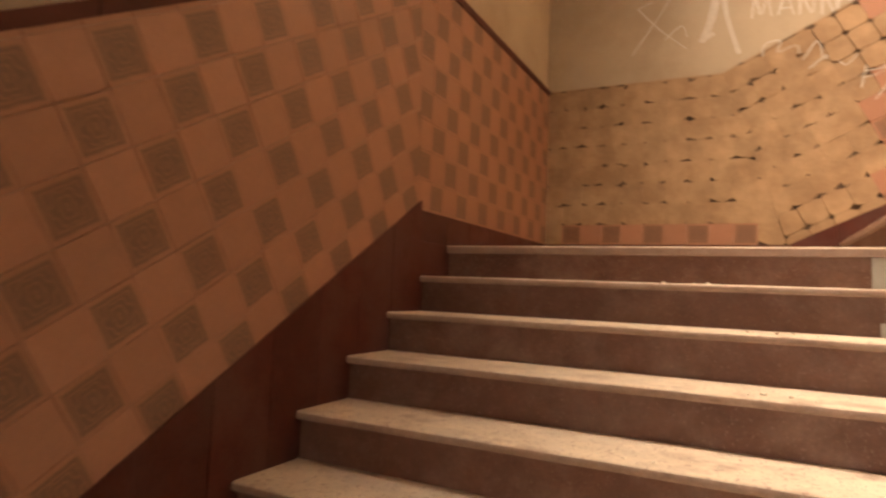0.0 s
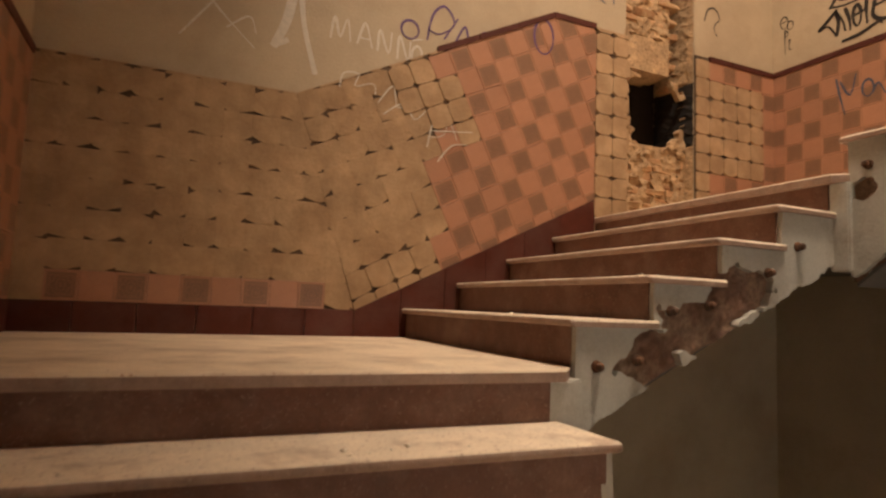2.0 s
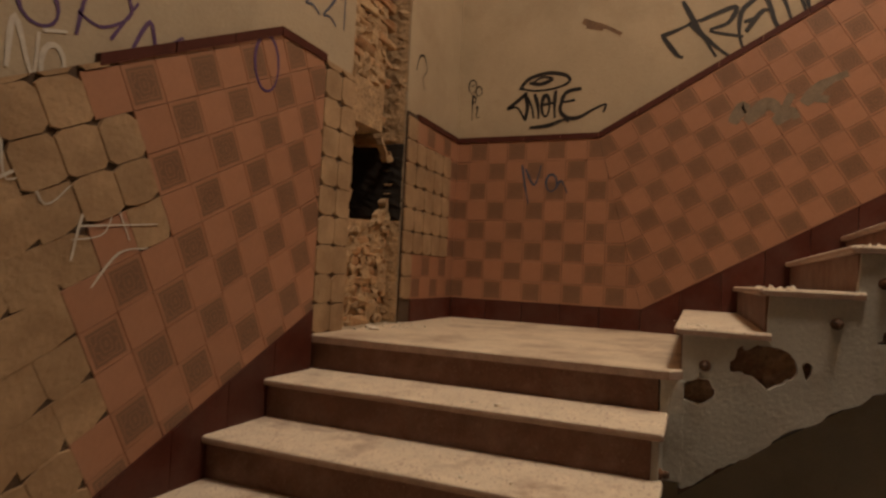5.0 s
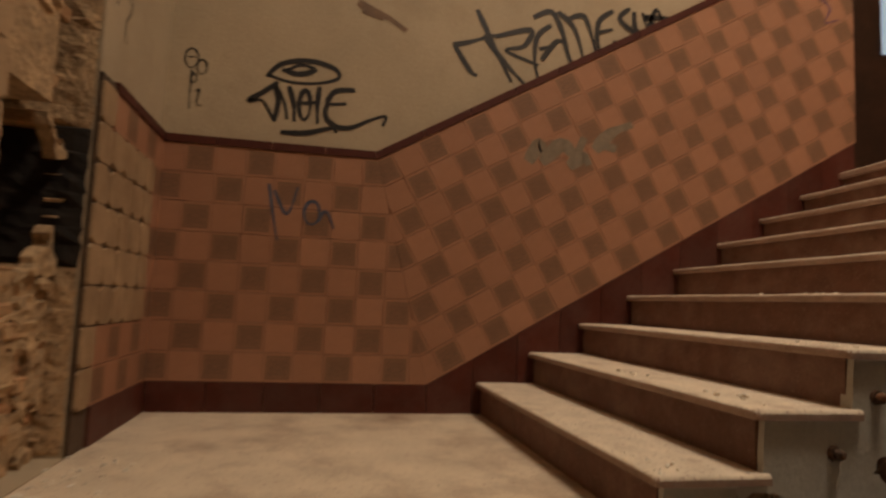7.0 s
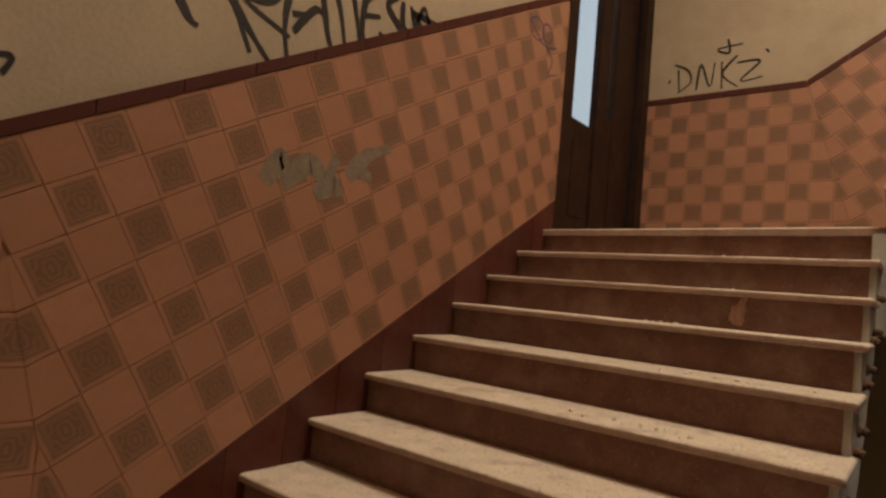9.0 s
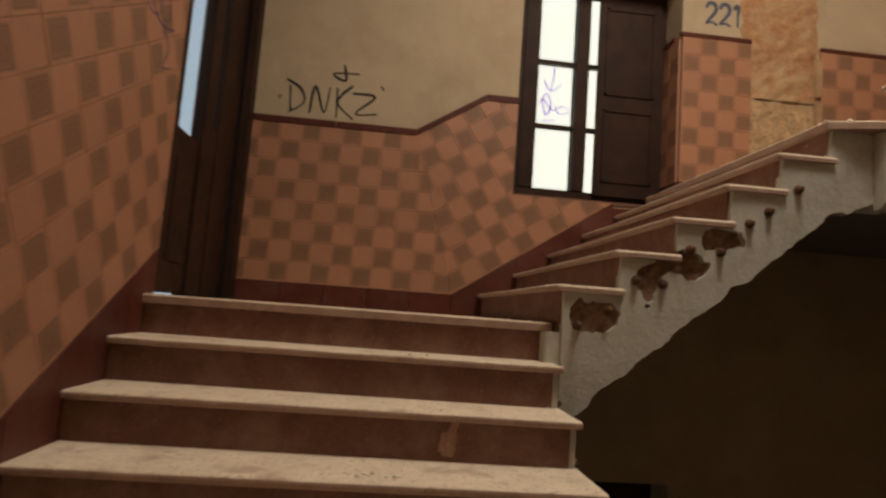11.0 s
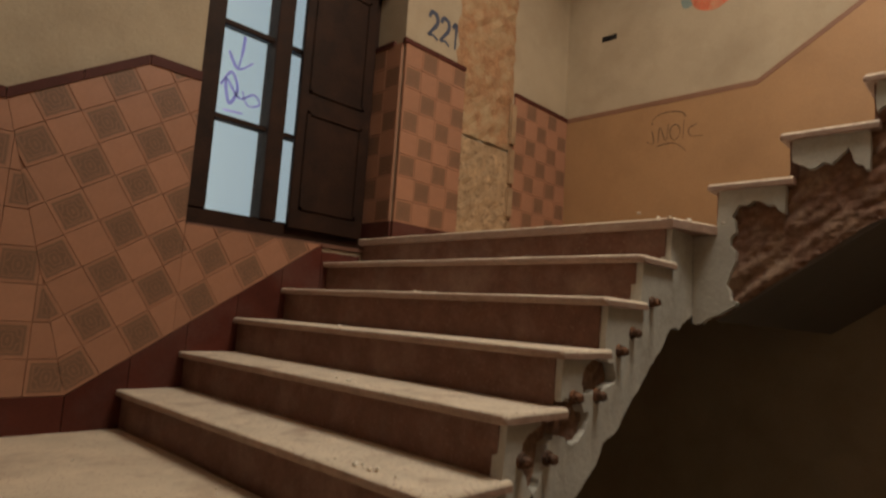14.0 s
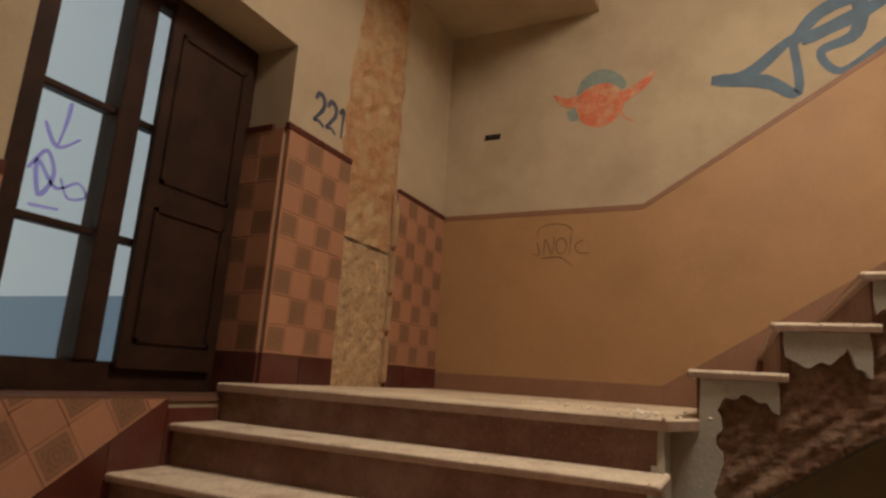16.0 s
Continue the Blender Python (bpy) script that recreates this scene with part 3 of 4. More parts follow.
def band(parent, name, wall, line, below, above, depth, mat, piece=0.0, seed=1):
    """A moulding that follows a polyline; cut into pieces when piece is given."""
    rng = random.Random(seed)
    for (a, az), (b, bz) in zip(line, line[1:]):
        n = max(1, round(math.hypot(b - a, bz - az) / piece)) if piece else 1
        for k in range(n):
            f0, f1 = k / n, (k + 1) / n
            g = 0.0012 if piece else 0.0
            d = math.hypot(b - a, bz - az)
            f0, f1 = f0 + g / d, f1 - g / d
            p = [(a + (b - a) * f0, az + (bz - az) * f0), (a + (b - a) * f1, az + (bz - az) * f1)]
            q = [(p[0][0], p[0][1] - below), (p[1][0], p[1][1] - below), (p[1][0], p[1][1] + above), (p[0][0], p[0][1] + above)]
            bm = bmesh.new()
            prism(bm, ccw(uv(wall, q)), -0.003, depth + rng.uniform(-0.0006, 0.0006), 0.0012, FRAMES[wall])
            part(name, bm, mat, parent)


def dado(label, kind="structure"):
    return thing("dado", label, "wall tiles", "tiled dados", kind)


SK = 0.155
D_N = dado("checkered terracotta tile dado, half stripped to tan mortar")
D_E = dado("checkered terracotta and dark patterned tile dado")
D_S = dado("checkered terracotta tile dado beside the deep window")
D_W = dado("checkered terracotta tile dado beside the stone flight")
D_P = dado("flat ochre painted dado with brown edge bands")

# north wall
sN = 0.488
T1, T2 = 2.985, 3.875
bare_landing = [(XW, L1 + SK), (1.68, L1 + SK), (1.27, T1), (XW, T1)]
slope_n = [(1.68, L1 + SK), (3.42, L1 + SK + 1.74 * sN), (3.42, T2), (3.05, T2), (1.27, T1)]
bed(D_N, "N", [bare_landing, slope_n, [(3.42, L2), (3.71, L2), (3.71, T2), (3.42, T2)], [(4.41, L2), (XE, L2), (XE, T2), (4.41, T2)]])
# stripped part: tan mortar pads with the prints of the lost tiles, one row of tiles left at the foot
tiles(D_N, "N", bare_landing, (XW, L1 + SK), 0, keep=lambda x, z: z < L1 + SK + TILE and 0.1 < x < 1.5, seed=2)
tiles(D_N, "N", bare_landing, (XW, L1 + SK), 0, keep=lambda x, z: not (z < L1 + SK + TILE and 0.1 < x < 1.5), bare=True, seed=3)


def tiled_north(x, z):
    edge = 2.16 if z > 3.33 else 2.36 if z > 3.0 else 2.42 if z > 2.9 else 2.14 if z > 2.45 else 2.24
    return x > edge


ang_n = math.degrees(math.atan(sN))
tiles(D_N, "N", slope_n, (1.654, L1 + SK + 0.053), ang_n, keep=tiled_north, seed=4)
tiles(D_N, "N", slope_n, (1.654, L1 + SK + 0.053), ang_n, keep=lambda x, z: not tiled_north(x, z), bare=True, seed=5, loose=lambda x, z: x > 1.86 and z > 2.98 or z < L1 + SK + (x - 1.6) * sN + 0.17)
tiles(D_N, "N", [(3.42, L2), (3.71, L2), (3.71, T2), (3.42, T2)], (3.42, L2), 0, bare=True, seed=6, loose=lambda x, z: True)
right_n = [(4.41, L2 + SK), (XE, L2 + SK), (XE, T2 - 0.03), (4.41, T2 - 0.03)]
lost = lambda x, z: x < 5.13 and L2 + 0.42 < z < 3.62 or x < 4.56
tiles(D_N, "N", right_n, (XE, L2 + SK), 0, keep=lambda x, z: not lost(x, z), seed=7)
tiles(D_N, "N", right_n, (XE, L2 + SK), 0, keep=lost, bare=True, seed=8, loose=lambda x, z: True)
band(D_N, "trim", "N", [(2.15, T1 + 0.88 * 0.5), (3.05, T2)], 0.012, 0.03, 0.026, M_TRIM, 0.3)
band(D_N, "trim", "N", [(3.05, T2), (3.42, T2)], 0.012, 0.03, 0.026, M_TRIM, 0.3)
band(D_N, "trim", "N", [(4.56, T2), (XE, T2)], 0.03, 0.012, 0.026, M_TRIM, 0.3)
band(D_N, "skirting_tile", "N", [(XW, L1), (1.68, L1)], 0.0, SK, 0.024, M_SKIRT, 0.30)
band(D_N, "skirting_tile", "N", [(1.68, L1), (3.42, L1 + 1.74 * sN)], 0.36, SK, 0.026, M_SKIRT, 0.30)
band(D_N, "skirting_tile", "N", [(4.56, L2), (XE - 0.026, L2)], 0.0, SK, 0.024, M_SKIRT, 0.30)

# east wall
sE = R / 0.304
T3 = 5.43
e_land = [(YN, L2 + SK), (2.43, L2 + SK), (2.77, T2), (YN, T2)]
yb = -0.42
e_slope = [(2.43, L2 + SK), (yb, L2 + SK + (2.43 - yb) * sE), (yb, T2 + (2.77 - yb) * sE), (2.77, T2)]
bed(D_E, "E", [e_land, e_slope])
tiles(D_E, "E", e_land, (2.38, L2 + SK), 0, seed=9, phase=1)
tiles(D_E, "E", e_slope, (2.473, L2 + SK - 0.025), -math.degrees(math.atan(sE)), seed=10)
band(D_E, "trim", "E", [(YN, T2), (2.77, T2)], 0.03, 0.012, 0.026, M_TRIM, 0.3)
band(D_E, "trim", "E", [(2.77, T2), (yb, T2 + (2.77 - yb) * sE)], 0.034, 0.014, 0.026, M_TRIM, 0.3)
band(D_E, "skirting_tile", "E", [(YN - 0.026, L2), (2.43, L2)], 0.0, SK, 0.024, M_SKIRT, 0.30)
band(D_E, "skirting_tile", "E", [(2.43, L2), (yb + 0.02, L2 + (2.43 - yb - 0.02) * sE)], 0.36, SK, 0.026, M_SKIRT, 0.30)

# south wall: landing by the door, under the window, beyond the window
sS = R / 0.264
s_land = [(XE, L3 + SK), (3.72, L3 + SK), (4.08, T3), (XE, T3)]
s_up = 5.77
xs0 = 3.29
s_slope = [(3.72, L3 + SK), (xs0, L3 + SK + (3.72 - xs0) * sS), (xs0, s_up), (3.545, s_up), (4.08, T3)]
s_under = [(xs0, L3 + SK + (3.72 - xs0) * sS), (2.48, 5.0), (xs0, 5.0)]
bed(D_S, "S", [s_land, s_slope, s_under])
aS = math.degrees(math.atan(sS))
tiles(D_S, "S", s_land, (3.72, L3 + SK), 0, seed=11)
tiles(D_S, "S", s_slope, (3.72, L3 + SK), -aS, seed=12, phase=1)
tiles(D_S, "S", s_under, (3.72, L3 + SK), -aS, seed=12, phase=1)
s_r1 = [(1.94, L4 + SK), (1.34, L4 + SK), (1.34, 6.47), (1.94, 6.47)]
s_r2 = [(0.72, L4 + SK), (XW, L4 + SK), (XW, 6.47), (0.72, 6.47)]
bed(D_S, "S", [s_r1, s_r2])
tiles(D_S, "S", s_r1, (1.94, L4 + SK), 0, seed=13, phase=1)
tiles(D_S, "S", s_r2, (XW, L4 + SK), 0, seed=14)
tiles(D_S, "J", [(-2.36, L4 + SK), (-2.062, L4 + SK), (-2.062, 6.47), (-2.36, 6.47)], (-2.062, L4 + SK), 0, seed=15)
bed(D_S, "J", [[(-2.36, L4 - 0.06), (-2.062, L4 - 0.06), (-2.062, 6.47), (-2.36, 6.47)]])
band(D_S, "trim", "S", [(XE, T3), (4.08, T3), (3.545, s_up), (xs0, s_up)], 0.034, 0.014, 0.026, M_TRIM, 0.3)
band(D_S, "trim", "S", [(1.96, 6.485), (1.34, 6.485)], 0.02, 0.014, 0.026, M_TRIM, 0.3)
band(D_S, "trim", "S", [(0.72, 6.485), (XW, 6.485)], 0.02, 0.014, 0.026, M_TRIM, 0.3)
band(D_S, "trim", "J", [(-2.36, 6.485), (-2.14, 6.485)], 0.02, 0.014, 0.026, M_TRIM)
band(D_S, "skirting_tile", "S", [(XE, L3), (3.72, L3)], 0.0, SK, 0.024, M_SKIRT, 0.30)
band(D_S, "skirting_tile", "S", [(3.72, L3), (2.48, L3 + 1.24 * sS - 0.0)], 0.36, SK, 0.026, M_SKIRT, 0.30)
band(D_S, "skirting_tile", "S", [(2.48, L3 + 1.24 * sS - 0.02), (2.2, L3 + 1.24 * sS - 0.02)], 0.10, SK - 0.02, 0.026, M_SKIRT, 0.30)
band(D_S, "skirting_tile", "S", [(1.95, L4), (1.34, L4)], 0.0, SK, 0.024, M_SKIRT, 0.30)
band(D_S, "skirting_tile", "S", [(0.72, L4), (XW, L4)], 0.0, SK, 0.024, M_SKIRT, 0.30)
band(D_S, "skirting_tile", "J", [(-2.36, L4), (-2.05, L4)], 0.06, SK, 0.022, M_SKIRT)

# west wall, lower flight (tiled)
sA = R / 0.295
yk = 1.80
w_land = [(yk, L1 + SK), (YN, L1 + SK), (YN, T1), (yk - 0.1, T1)]
ya0 = -1.0
w_slope = [(ya0, L1 + SK - (yk - ya0) * sA), (yk, L1 + SK), (yk - 0.1, T1), (ya0, T1 - (yk - 0.1 - ya0) * sA)]
bed(D_W, "W", [w_land, w_slope])
tiles(D_W, "W", w_land, (YN, L1 + SK), 0, seed=16)
tiles(D_W, "W", w_slope, (yk, L1 + SK), math.degrees(math.atan(sA)), seed=17)
band(D_W, "trim", "W", [(ya0, T1 - (yk - 0.1 - ya0) * sA), (yk - 0.1, T1), (YN, T1)], 0.034, 0.014, 0.026, M_TRIM, 0.3)
band(D_W, "skirting_tile", "W", [(ya0, L1 - (yk - ya0) * sA), (yk, L1)], 0.36, SK + 0.05, 0.026, M_SKIRT, 0.30)
band(D_W, "skirting_tile", "W", [(yk, L1), (2.13, L1)], 0.36, 0.0, 0.025, M_SKIRT)
band(D_W, "skirting_tile", "W", [(yk, L1), (YN - 0.026, L1)], 0.0, SK, 0.024, M_SKIRT, 0.30)

# west wall, upper landing and flight (painted)
sW = R / 0.275
w_paint = [[(YS, L4), (-0.42, L4), (-0.42, 6.475), (YS, 6.475)], [(-0.42, L4), (2.2, L4 + 2.3 * sW), (2.2, 6.475 + 2.62 * sW), (-0.42, 6.475)]]
bed(D_P, "W", w_paint, M_PAINT, 0.004)
band(D_P, "painted_band", "W", [(YS, 6.475), (-0.42, 6.475), (2.2, 6.475 + 2.62 * sW)], 0.02, 0.02, 0.007, M_BROWN)
band(D_P, "painted_band", "W", [(YS, L4), (-0.30, L4)], 0.0, 0.13, 0.007, M_BROWN)
band(D_P, "painted_band", "W", [(-0.30, L4), (2.2, L4 + 2.5 * sW)], 0.30, 0.13, 0.007, M_BROWN)

# ---- brick channel in the north wall, with a hole ----
channel = thing("brick_channel", "hacked-out wall channel of rough old bricks with a dark hole", "brick channel", kind="structure")
rng = random.Random(21)
# near-black sheet behind the bricks, painting the hole's depth as shade
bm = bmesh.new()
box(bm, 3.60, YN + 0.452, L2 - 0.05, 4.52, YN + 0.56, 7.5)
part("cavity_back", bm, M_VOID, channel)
zz, row = L2, 0
while zz < 7.3:
    hgt = 0.062
    x = 3.71 - (0.12 if row % 2 else 0.0)
    while x < 4.41:
        x0, x1 = max(x, 3.712), min(x + 0.235, 4.408)
        cx = (x0 + x1) / 2
        in_hole = math.hypot((cx - 4.12) / 0.44, (zz + 0.03 - 3.39) / 0.30) < 1
        slot = zz > 3.66 and cx > 4.22
        if x1 - x0 > 0.03 and not in_hole and not slot:
            d = rng.uniform(0.085, 0.115) if zz < 4.0 else rng.uniform(0.05, 0.075)
            if 3.0 < zz < 3.2 or 3.55 < zz < 3.7:
                d += rng.uniform(0.0, 0.07)
            bm = bmesh.new()
            box(bm, x0, YN + d, zz, x1 - 0.012, YN + 0.36, zz + hgt - 0.010)
            for v in bm.verts:
                v.co += Vector((rng.uniform(-1, 1), rng.uniform(-1, 1) * 2.0, rng.uniform(-1, 1))) * 0.008
            bmesh.ops.bevel(bm, geom=bm.edges[:], offset=0.007, segments=1, affect="EDGES")
            part("brick", bm, M_BRICK, channel)
        x += 0.247
    zz += hgt
    row += 1
bm = bmesh.new()
box(bm, 3.712, YN + 0.112, L2, 4.405, YN + 0.30, 3.10)
box(bm, 3.712, YN + 0.072, 3.68, 4.21, YN + 0.30, 7.4)
part("joint_mortar", bm, M_RUBBLE, channel)
# mortar still smeared over part of the bricks
m_back = FRAMES["N"] @ Matrix.Translation((0, 0, -0.088))


def smear(u, v):
    gap = (math.hypot((u - 4.07) / 0.30, (v - 3.39) / 0.30) - 1) * 0.3 + 0.09 * noise.noise((u * 8, v * 8, 9))
    return min(0.06 * noise.noise((u * 7, v * 11, 2)) + 0.05 * noise.noise((u * 19, v * 27, 5)) + 0.004, gap, u - 3.715, (4.40 if v < 3.66 else 4.2) - u)


sheet = contour_sheet(smear, 3.71, 4.41, L2, 6.0, 0.022, m_back, lambda u, v: (0.025 if v > 3.95 else 0.0) + 0.020 * noise.noise((u * 14, v * 22, 4)), -0.05)
part("mortar_smear", sheet, M_RUBBLE, channel, "rough yellow mortar clinging to the bricks")
# broken mortar lumps along both edges of the channel
bm = bmesh.new()
for side, x in ((0, 3.71),):
    z = L2
    while z < (3.9 if side == 0 else 3.5):
        hh = rng.uniform(0.08, 0.19)
        w = rng.uniform(0.02, 0.055)
        a, b = (x - 0.015, x + w) if side == 0 else (x - w, x + 0.015)
        r = bmesh.ops.create_cube(bm, size=1)
        bmesh.ops.transform(bm, matrix=Matrix.Translation(((a + b) / 2, YN + 0.055, z + hh / 2)) @ Matrix.Diagonal((b - a, 0.13, hh * 0.93, 1)), verts=r["verts"])
        for v in r["verts"]:
            v.co += Vector((rng.uniform(-1, 1), rng.uniform(-1, 1), rng.uniform(-1, 1))) * 0.012
        z += hh
bmesh.ops.bevel(bm, geom=bm.edges[:], offset=0.014, segments=2, affect="EDGES")
part("mortar_edge", bm, M_MORTAR, channel, "lumpy broken tan mortar edge")


def ragged_strip(bm, frame_m, u_of, z0, z1, w, rough, step, rng):
    """A vertical strip with ragged sides and an uneven face. u_of(z) gives both edges."""
    rows = []
    z = z0
    while z <= z1 + 1e-6:
        a, b = u_of(z)
        row = []
        for k in range(9):
            f = k / 8
            e = rng.uniform(-1, 1) * rough * (0.9 if k in (0, 8) else 0.3)
            row.append(bm.verts.new(frame_m @ Vector((a + (b - a) * f + e, z, w + (rng.uniform(-1, 1) * rough * 0.5 if 0 < k < 8 else -w + 0.001)))))
        rows.append(row)
        z += step
    for r0, r1 in zip(rows, rows[1:]):
        for k in range(8):
            bm.faces.new((r0[k], r0[k + 1], r1[k + 1], r1[k]))


strip = thing("stripped_wall_strip", "vertical strip of exposed yellow mortar and brick", "bare masonry", kind="structure")
bm = bmesh.new()
ragged_strip(bm, FRAMES["S"], lambda z: (-1.34, -0.72), L4, 6.0, 0.012, 0.016, 0.06, random.Random(4))
part("rough_mortar", bm, M_RUBBLE, strip)
bm = bmesh.new()
ragged_strip(bm, FRAMES["S"], lambda z: (-1.38 - 0.05 * math.sin(z * 3), -0.74), 6.0, 8.14, 0.014, 0.022, 0.06, random.Random(5))
part("bare_brickwork", bm, M_BRICK, strip)
bm = bmesh.new()
for z, hh in ((5.1, 0.32), (5.45, 0.25), (5.72, 0.3), (6.05, 0.35)):
    box(bm, 0.70, YS, z, 0.78, YS + 0.03, z + hh, bevel=0.012)
part("mortar_edge", bm, M_MORTAR, strip)

# ---- window in the south wall ----


def frame_box(name, parent, x0, y0, z0, x1, y1, z1, mat, label="", bevel=0.004):
    bm = bmesh.new()
    box(bm, x0, y0, z0, x1, y1, z1, bevel=bevel)
    return part(name, bm, mat, parent, label)


def casement(name, z0, rows, label):
    """Tall two-leaf window; the inner leaf is nearly hidden by a panelled shutter."""
    w = thing(name, label, "window", kind="structure", at=(2.6, -2.38, z0))
    w_inv = Matrix.Translation((-2.6, 2.38, -z0))
    top = rows[-1]
    made = [
        frame_box("bottom_rail", w, 1.94, -2.44, z0, 3.29, -2.34, z0 + 0.13, M_WOOD),
        frame_box("top_rail", w, 1.94, -2.44, top, 3.29, -2.34, top + 0.08, M_WOOD),
        frame_box("jamb", w, 3.20, -2.44, z0 + 0.13, 3.29, -2.34, top, M_WOOD),
        frame_box("jamb", w, 1.94, -2.44, z0 + 0.13, 2.01, -2.34, top, M_WOOD),
        frame_box("mullion", w, 2.63, -2.45, z0 + 0.13, 2.74, -2.325, top, M_WOOD),
        frame_box("stile", w, 3.07, -2.43, z0 + 0.13, 3.20, -2.33, top, M_WOOD),
    ]
    for lo, hi in zip(rows, rows[1:]):
        for a, b in ((2.74, 3.07), (2.01, 2.63)):
            made.append(frame_box("glazing_bar", w, a, -2.42, hi - 0.03, b, -2.35, hi, M_WOOD))
            g = frame_box("pane", w, a, -2.388, lo, b, -2.384, hi - 0.03, M_GLASS, bevel=0)
            g.visible_shadow = False
            made.append(g)
    # shutter leaf in front of the inner casement
    sh = frame_box("shutter", w, 2.0, -2.335, z0 + 0.10, 2.56, -2.300, top, M_WOOD, "dark wooden shutter leaf with sunk panels")
    made.append(sh)
    for a, b in ((z0 + 0.22, z0 + 0.86), (z0 + 0.98, top - 0.14)):
        bm = bmesh.new()
        for q in ((2.06, a, 2.50, a + 0.025), (2.06, b - 0.025, 2.50, b), (2.06, a, 2.085, b), (2.475, a, 2.50, b)):
            box(bm, q[0], -2.301, q[1], q[2], -2.288, q[3], bevel=0.004)
        part("panel_moulding", bm, M_WOOD, sh)
    for o in made:
        o.matrix_basis = w_inv
    return w


casement("window_1", 5.01, (5.13, 5.705, 6.275, 6.92), "tall dark wooden casement window with shutter leaf")
casement("window_2", 0.02, (0.15, 1.0, 1.9, 2.78), "dark wooden casement window in the lower stairwell")
bm = bmesh.new()
box(bm, 1.945, -2.34, 4.985, 3.285, -2.035, 5.012, bevel=0.005)
tagged(mesh_object("window_sill", bm, M_SILL), "brown tiled sill under the tall window", "sill", kind="structure")

# ---- glazed double door in the east wall ----
door = thing("door_1", "closed dark brown double door with narrow glass panes", "door", kind="structure")
XD = XE + 0.05
for name, y0, y1, z0, z1, dx in (("frame_post", -0.52, -0.42, L3, 6.55, 0.0), ("frame_post", YS + 0.002, -1.90, L3, 6.55, -0.048), ("frame_head", -1.90, -0.52, 6.45, 6.55, 0.0),
                                 ("stile", -0.76, -0.52, L3 + 0.01, 6.45, 0.03), ("stile", -1.32, -1.14, L3 + 0.01, 6.45, 0.02), ("stile", -1.90, -1.48, L3 + 0.01, 6.45, 0.03),
                                 ("lower_panel", -1.14, -0.76, L3 + 0.01, 4.95, 0.04), ("lower_panel", -1.48, -1.32, L3 + 0.01, 5.12, 0.04)):
    frame_box(name, door, XD + dx, y0, z0, XD + dx + 0.06, y1, z1, M_WOOD)
for a, b, lo in ((-1.14, -0.76, 4.95), (-1.48, -1.32, 5.12)):
    g = frame_box("pane", door, XD + 0.05, a, lo, XD + 0.054, b, 6.45, M_GLASS, bevel=0)
    g.visible_shadow = False
frame_box("panel_moulding", door, XD + 0.032, -1.10, L3 + 0.18, XD + 0.05, -0.80, 4.80, M_WOOD, bevel=0.008)
frame_box("door_reveal", door, XE + 0.063, -2.048, L3, XE + 0.44, -2.030, 6.55, M_WOOD)

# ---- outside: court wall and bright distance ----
# walls and distance are no lamps; their daylight is painted in as emission
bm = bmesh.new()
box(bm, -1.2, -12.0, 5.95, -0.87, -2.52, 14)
tagged(mesh_object("backdrop_court_wall", bm, glow("court_wall_daylight_glow", (0.60, 0.68, 0.72), 0.42)), "pale blue-grey courtyard wall beyond the window", "wall", kind="structure")
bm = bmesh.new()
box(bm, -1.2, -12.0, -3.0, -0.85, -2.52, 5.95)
tagged(mesh_object("backdrop_court_wall_base", bm, glow("blue_band_daylight_glow", (0.16, 0.25, 0.34), 0.45)), "dark blue lower band of the courtyard wall", "wall", kind="structure")
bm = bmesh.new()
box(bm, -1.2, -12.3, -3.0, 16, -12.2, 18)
tagged(mesh_object("backdrop", bm, glow("distance_sunlight_glow", (1.0, 0.84, 0.62), 1.9)), "overexposed sunlit distance outside the window", "backdrop", kind="structure")
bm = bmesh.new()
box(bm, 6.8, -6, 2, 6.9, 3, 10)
tagged(mesh_object("backdrop_door", bm, glow("dull_daylight_glow", (0.62, 0.72, 0.82), 0.55)), "dull daylight behind the glazed door", "backdrop", kind="structure")


# ---- broken patches of the stringers ----


def wall_plane(wall, offset):
    m = FRAMES[wall].copy()
    if wall in "EW":
        m[0][3] = offset
    else:
        m[1][3] = offset
    return m


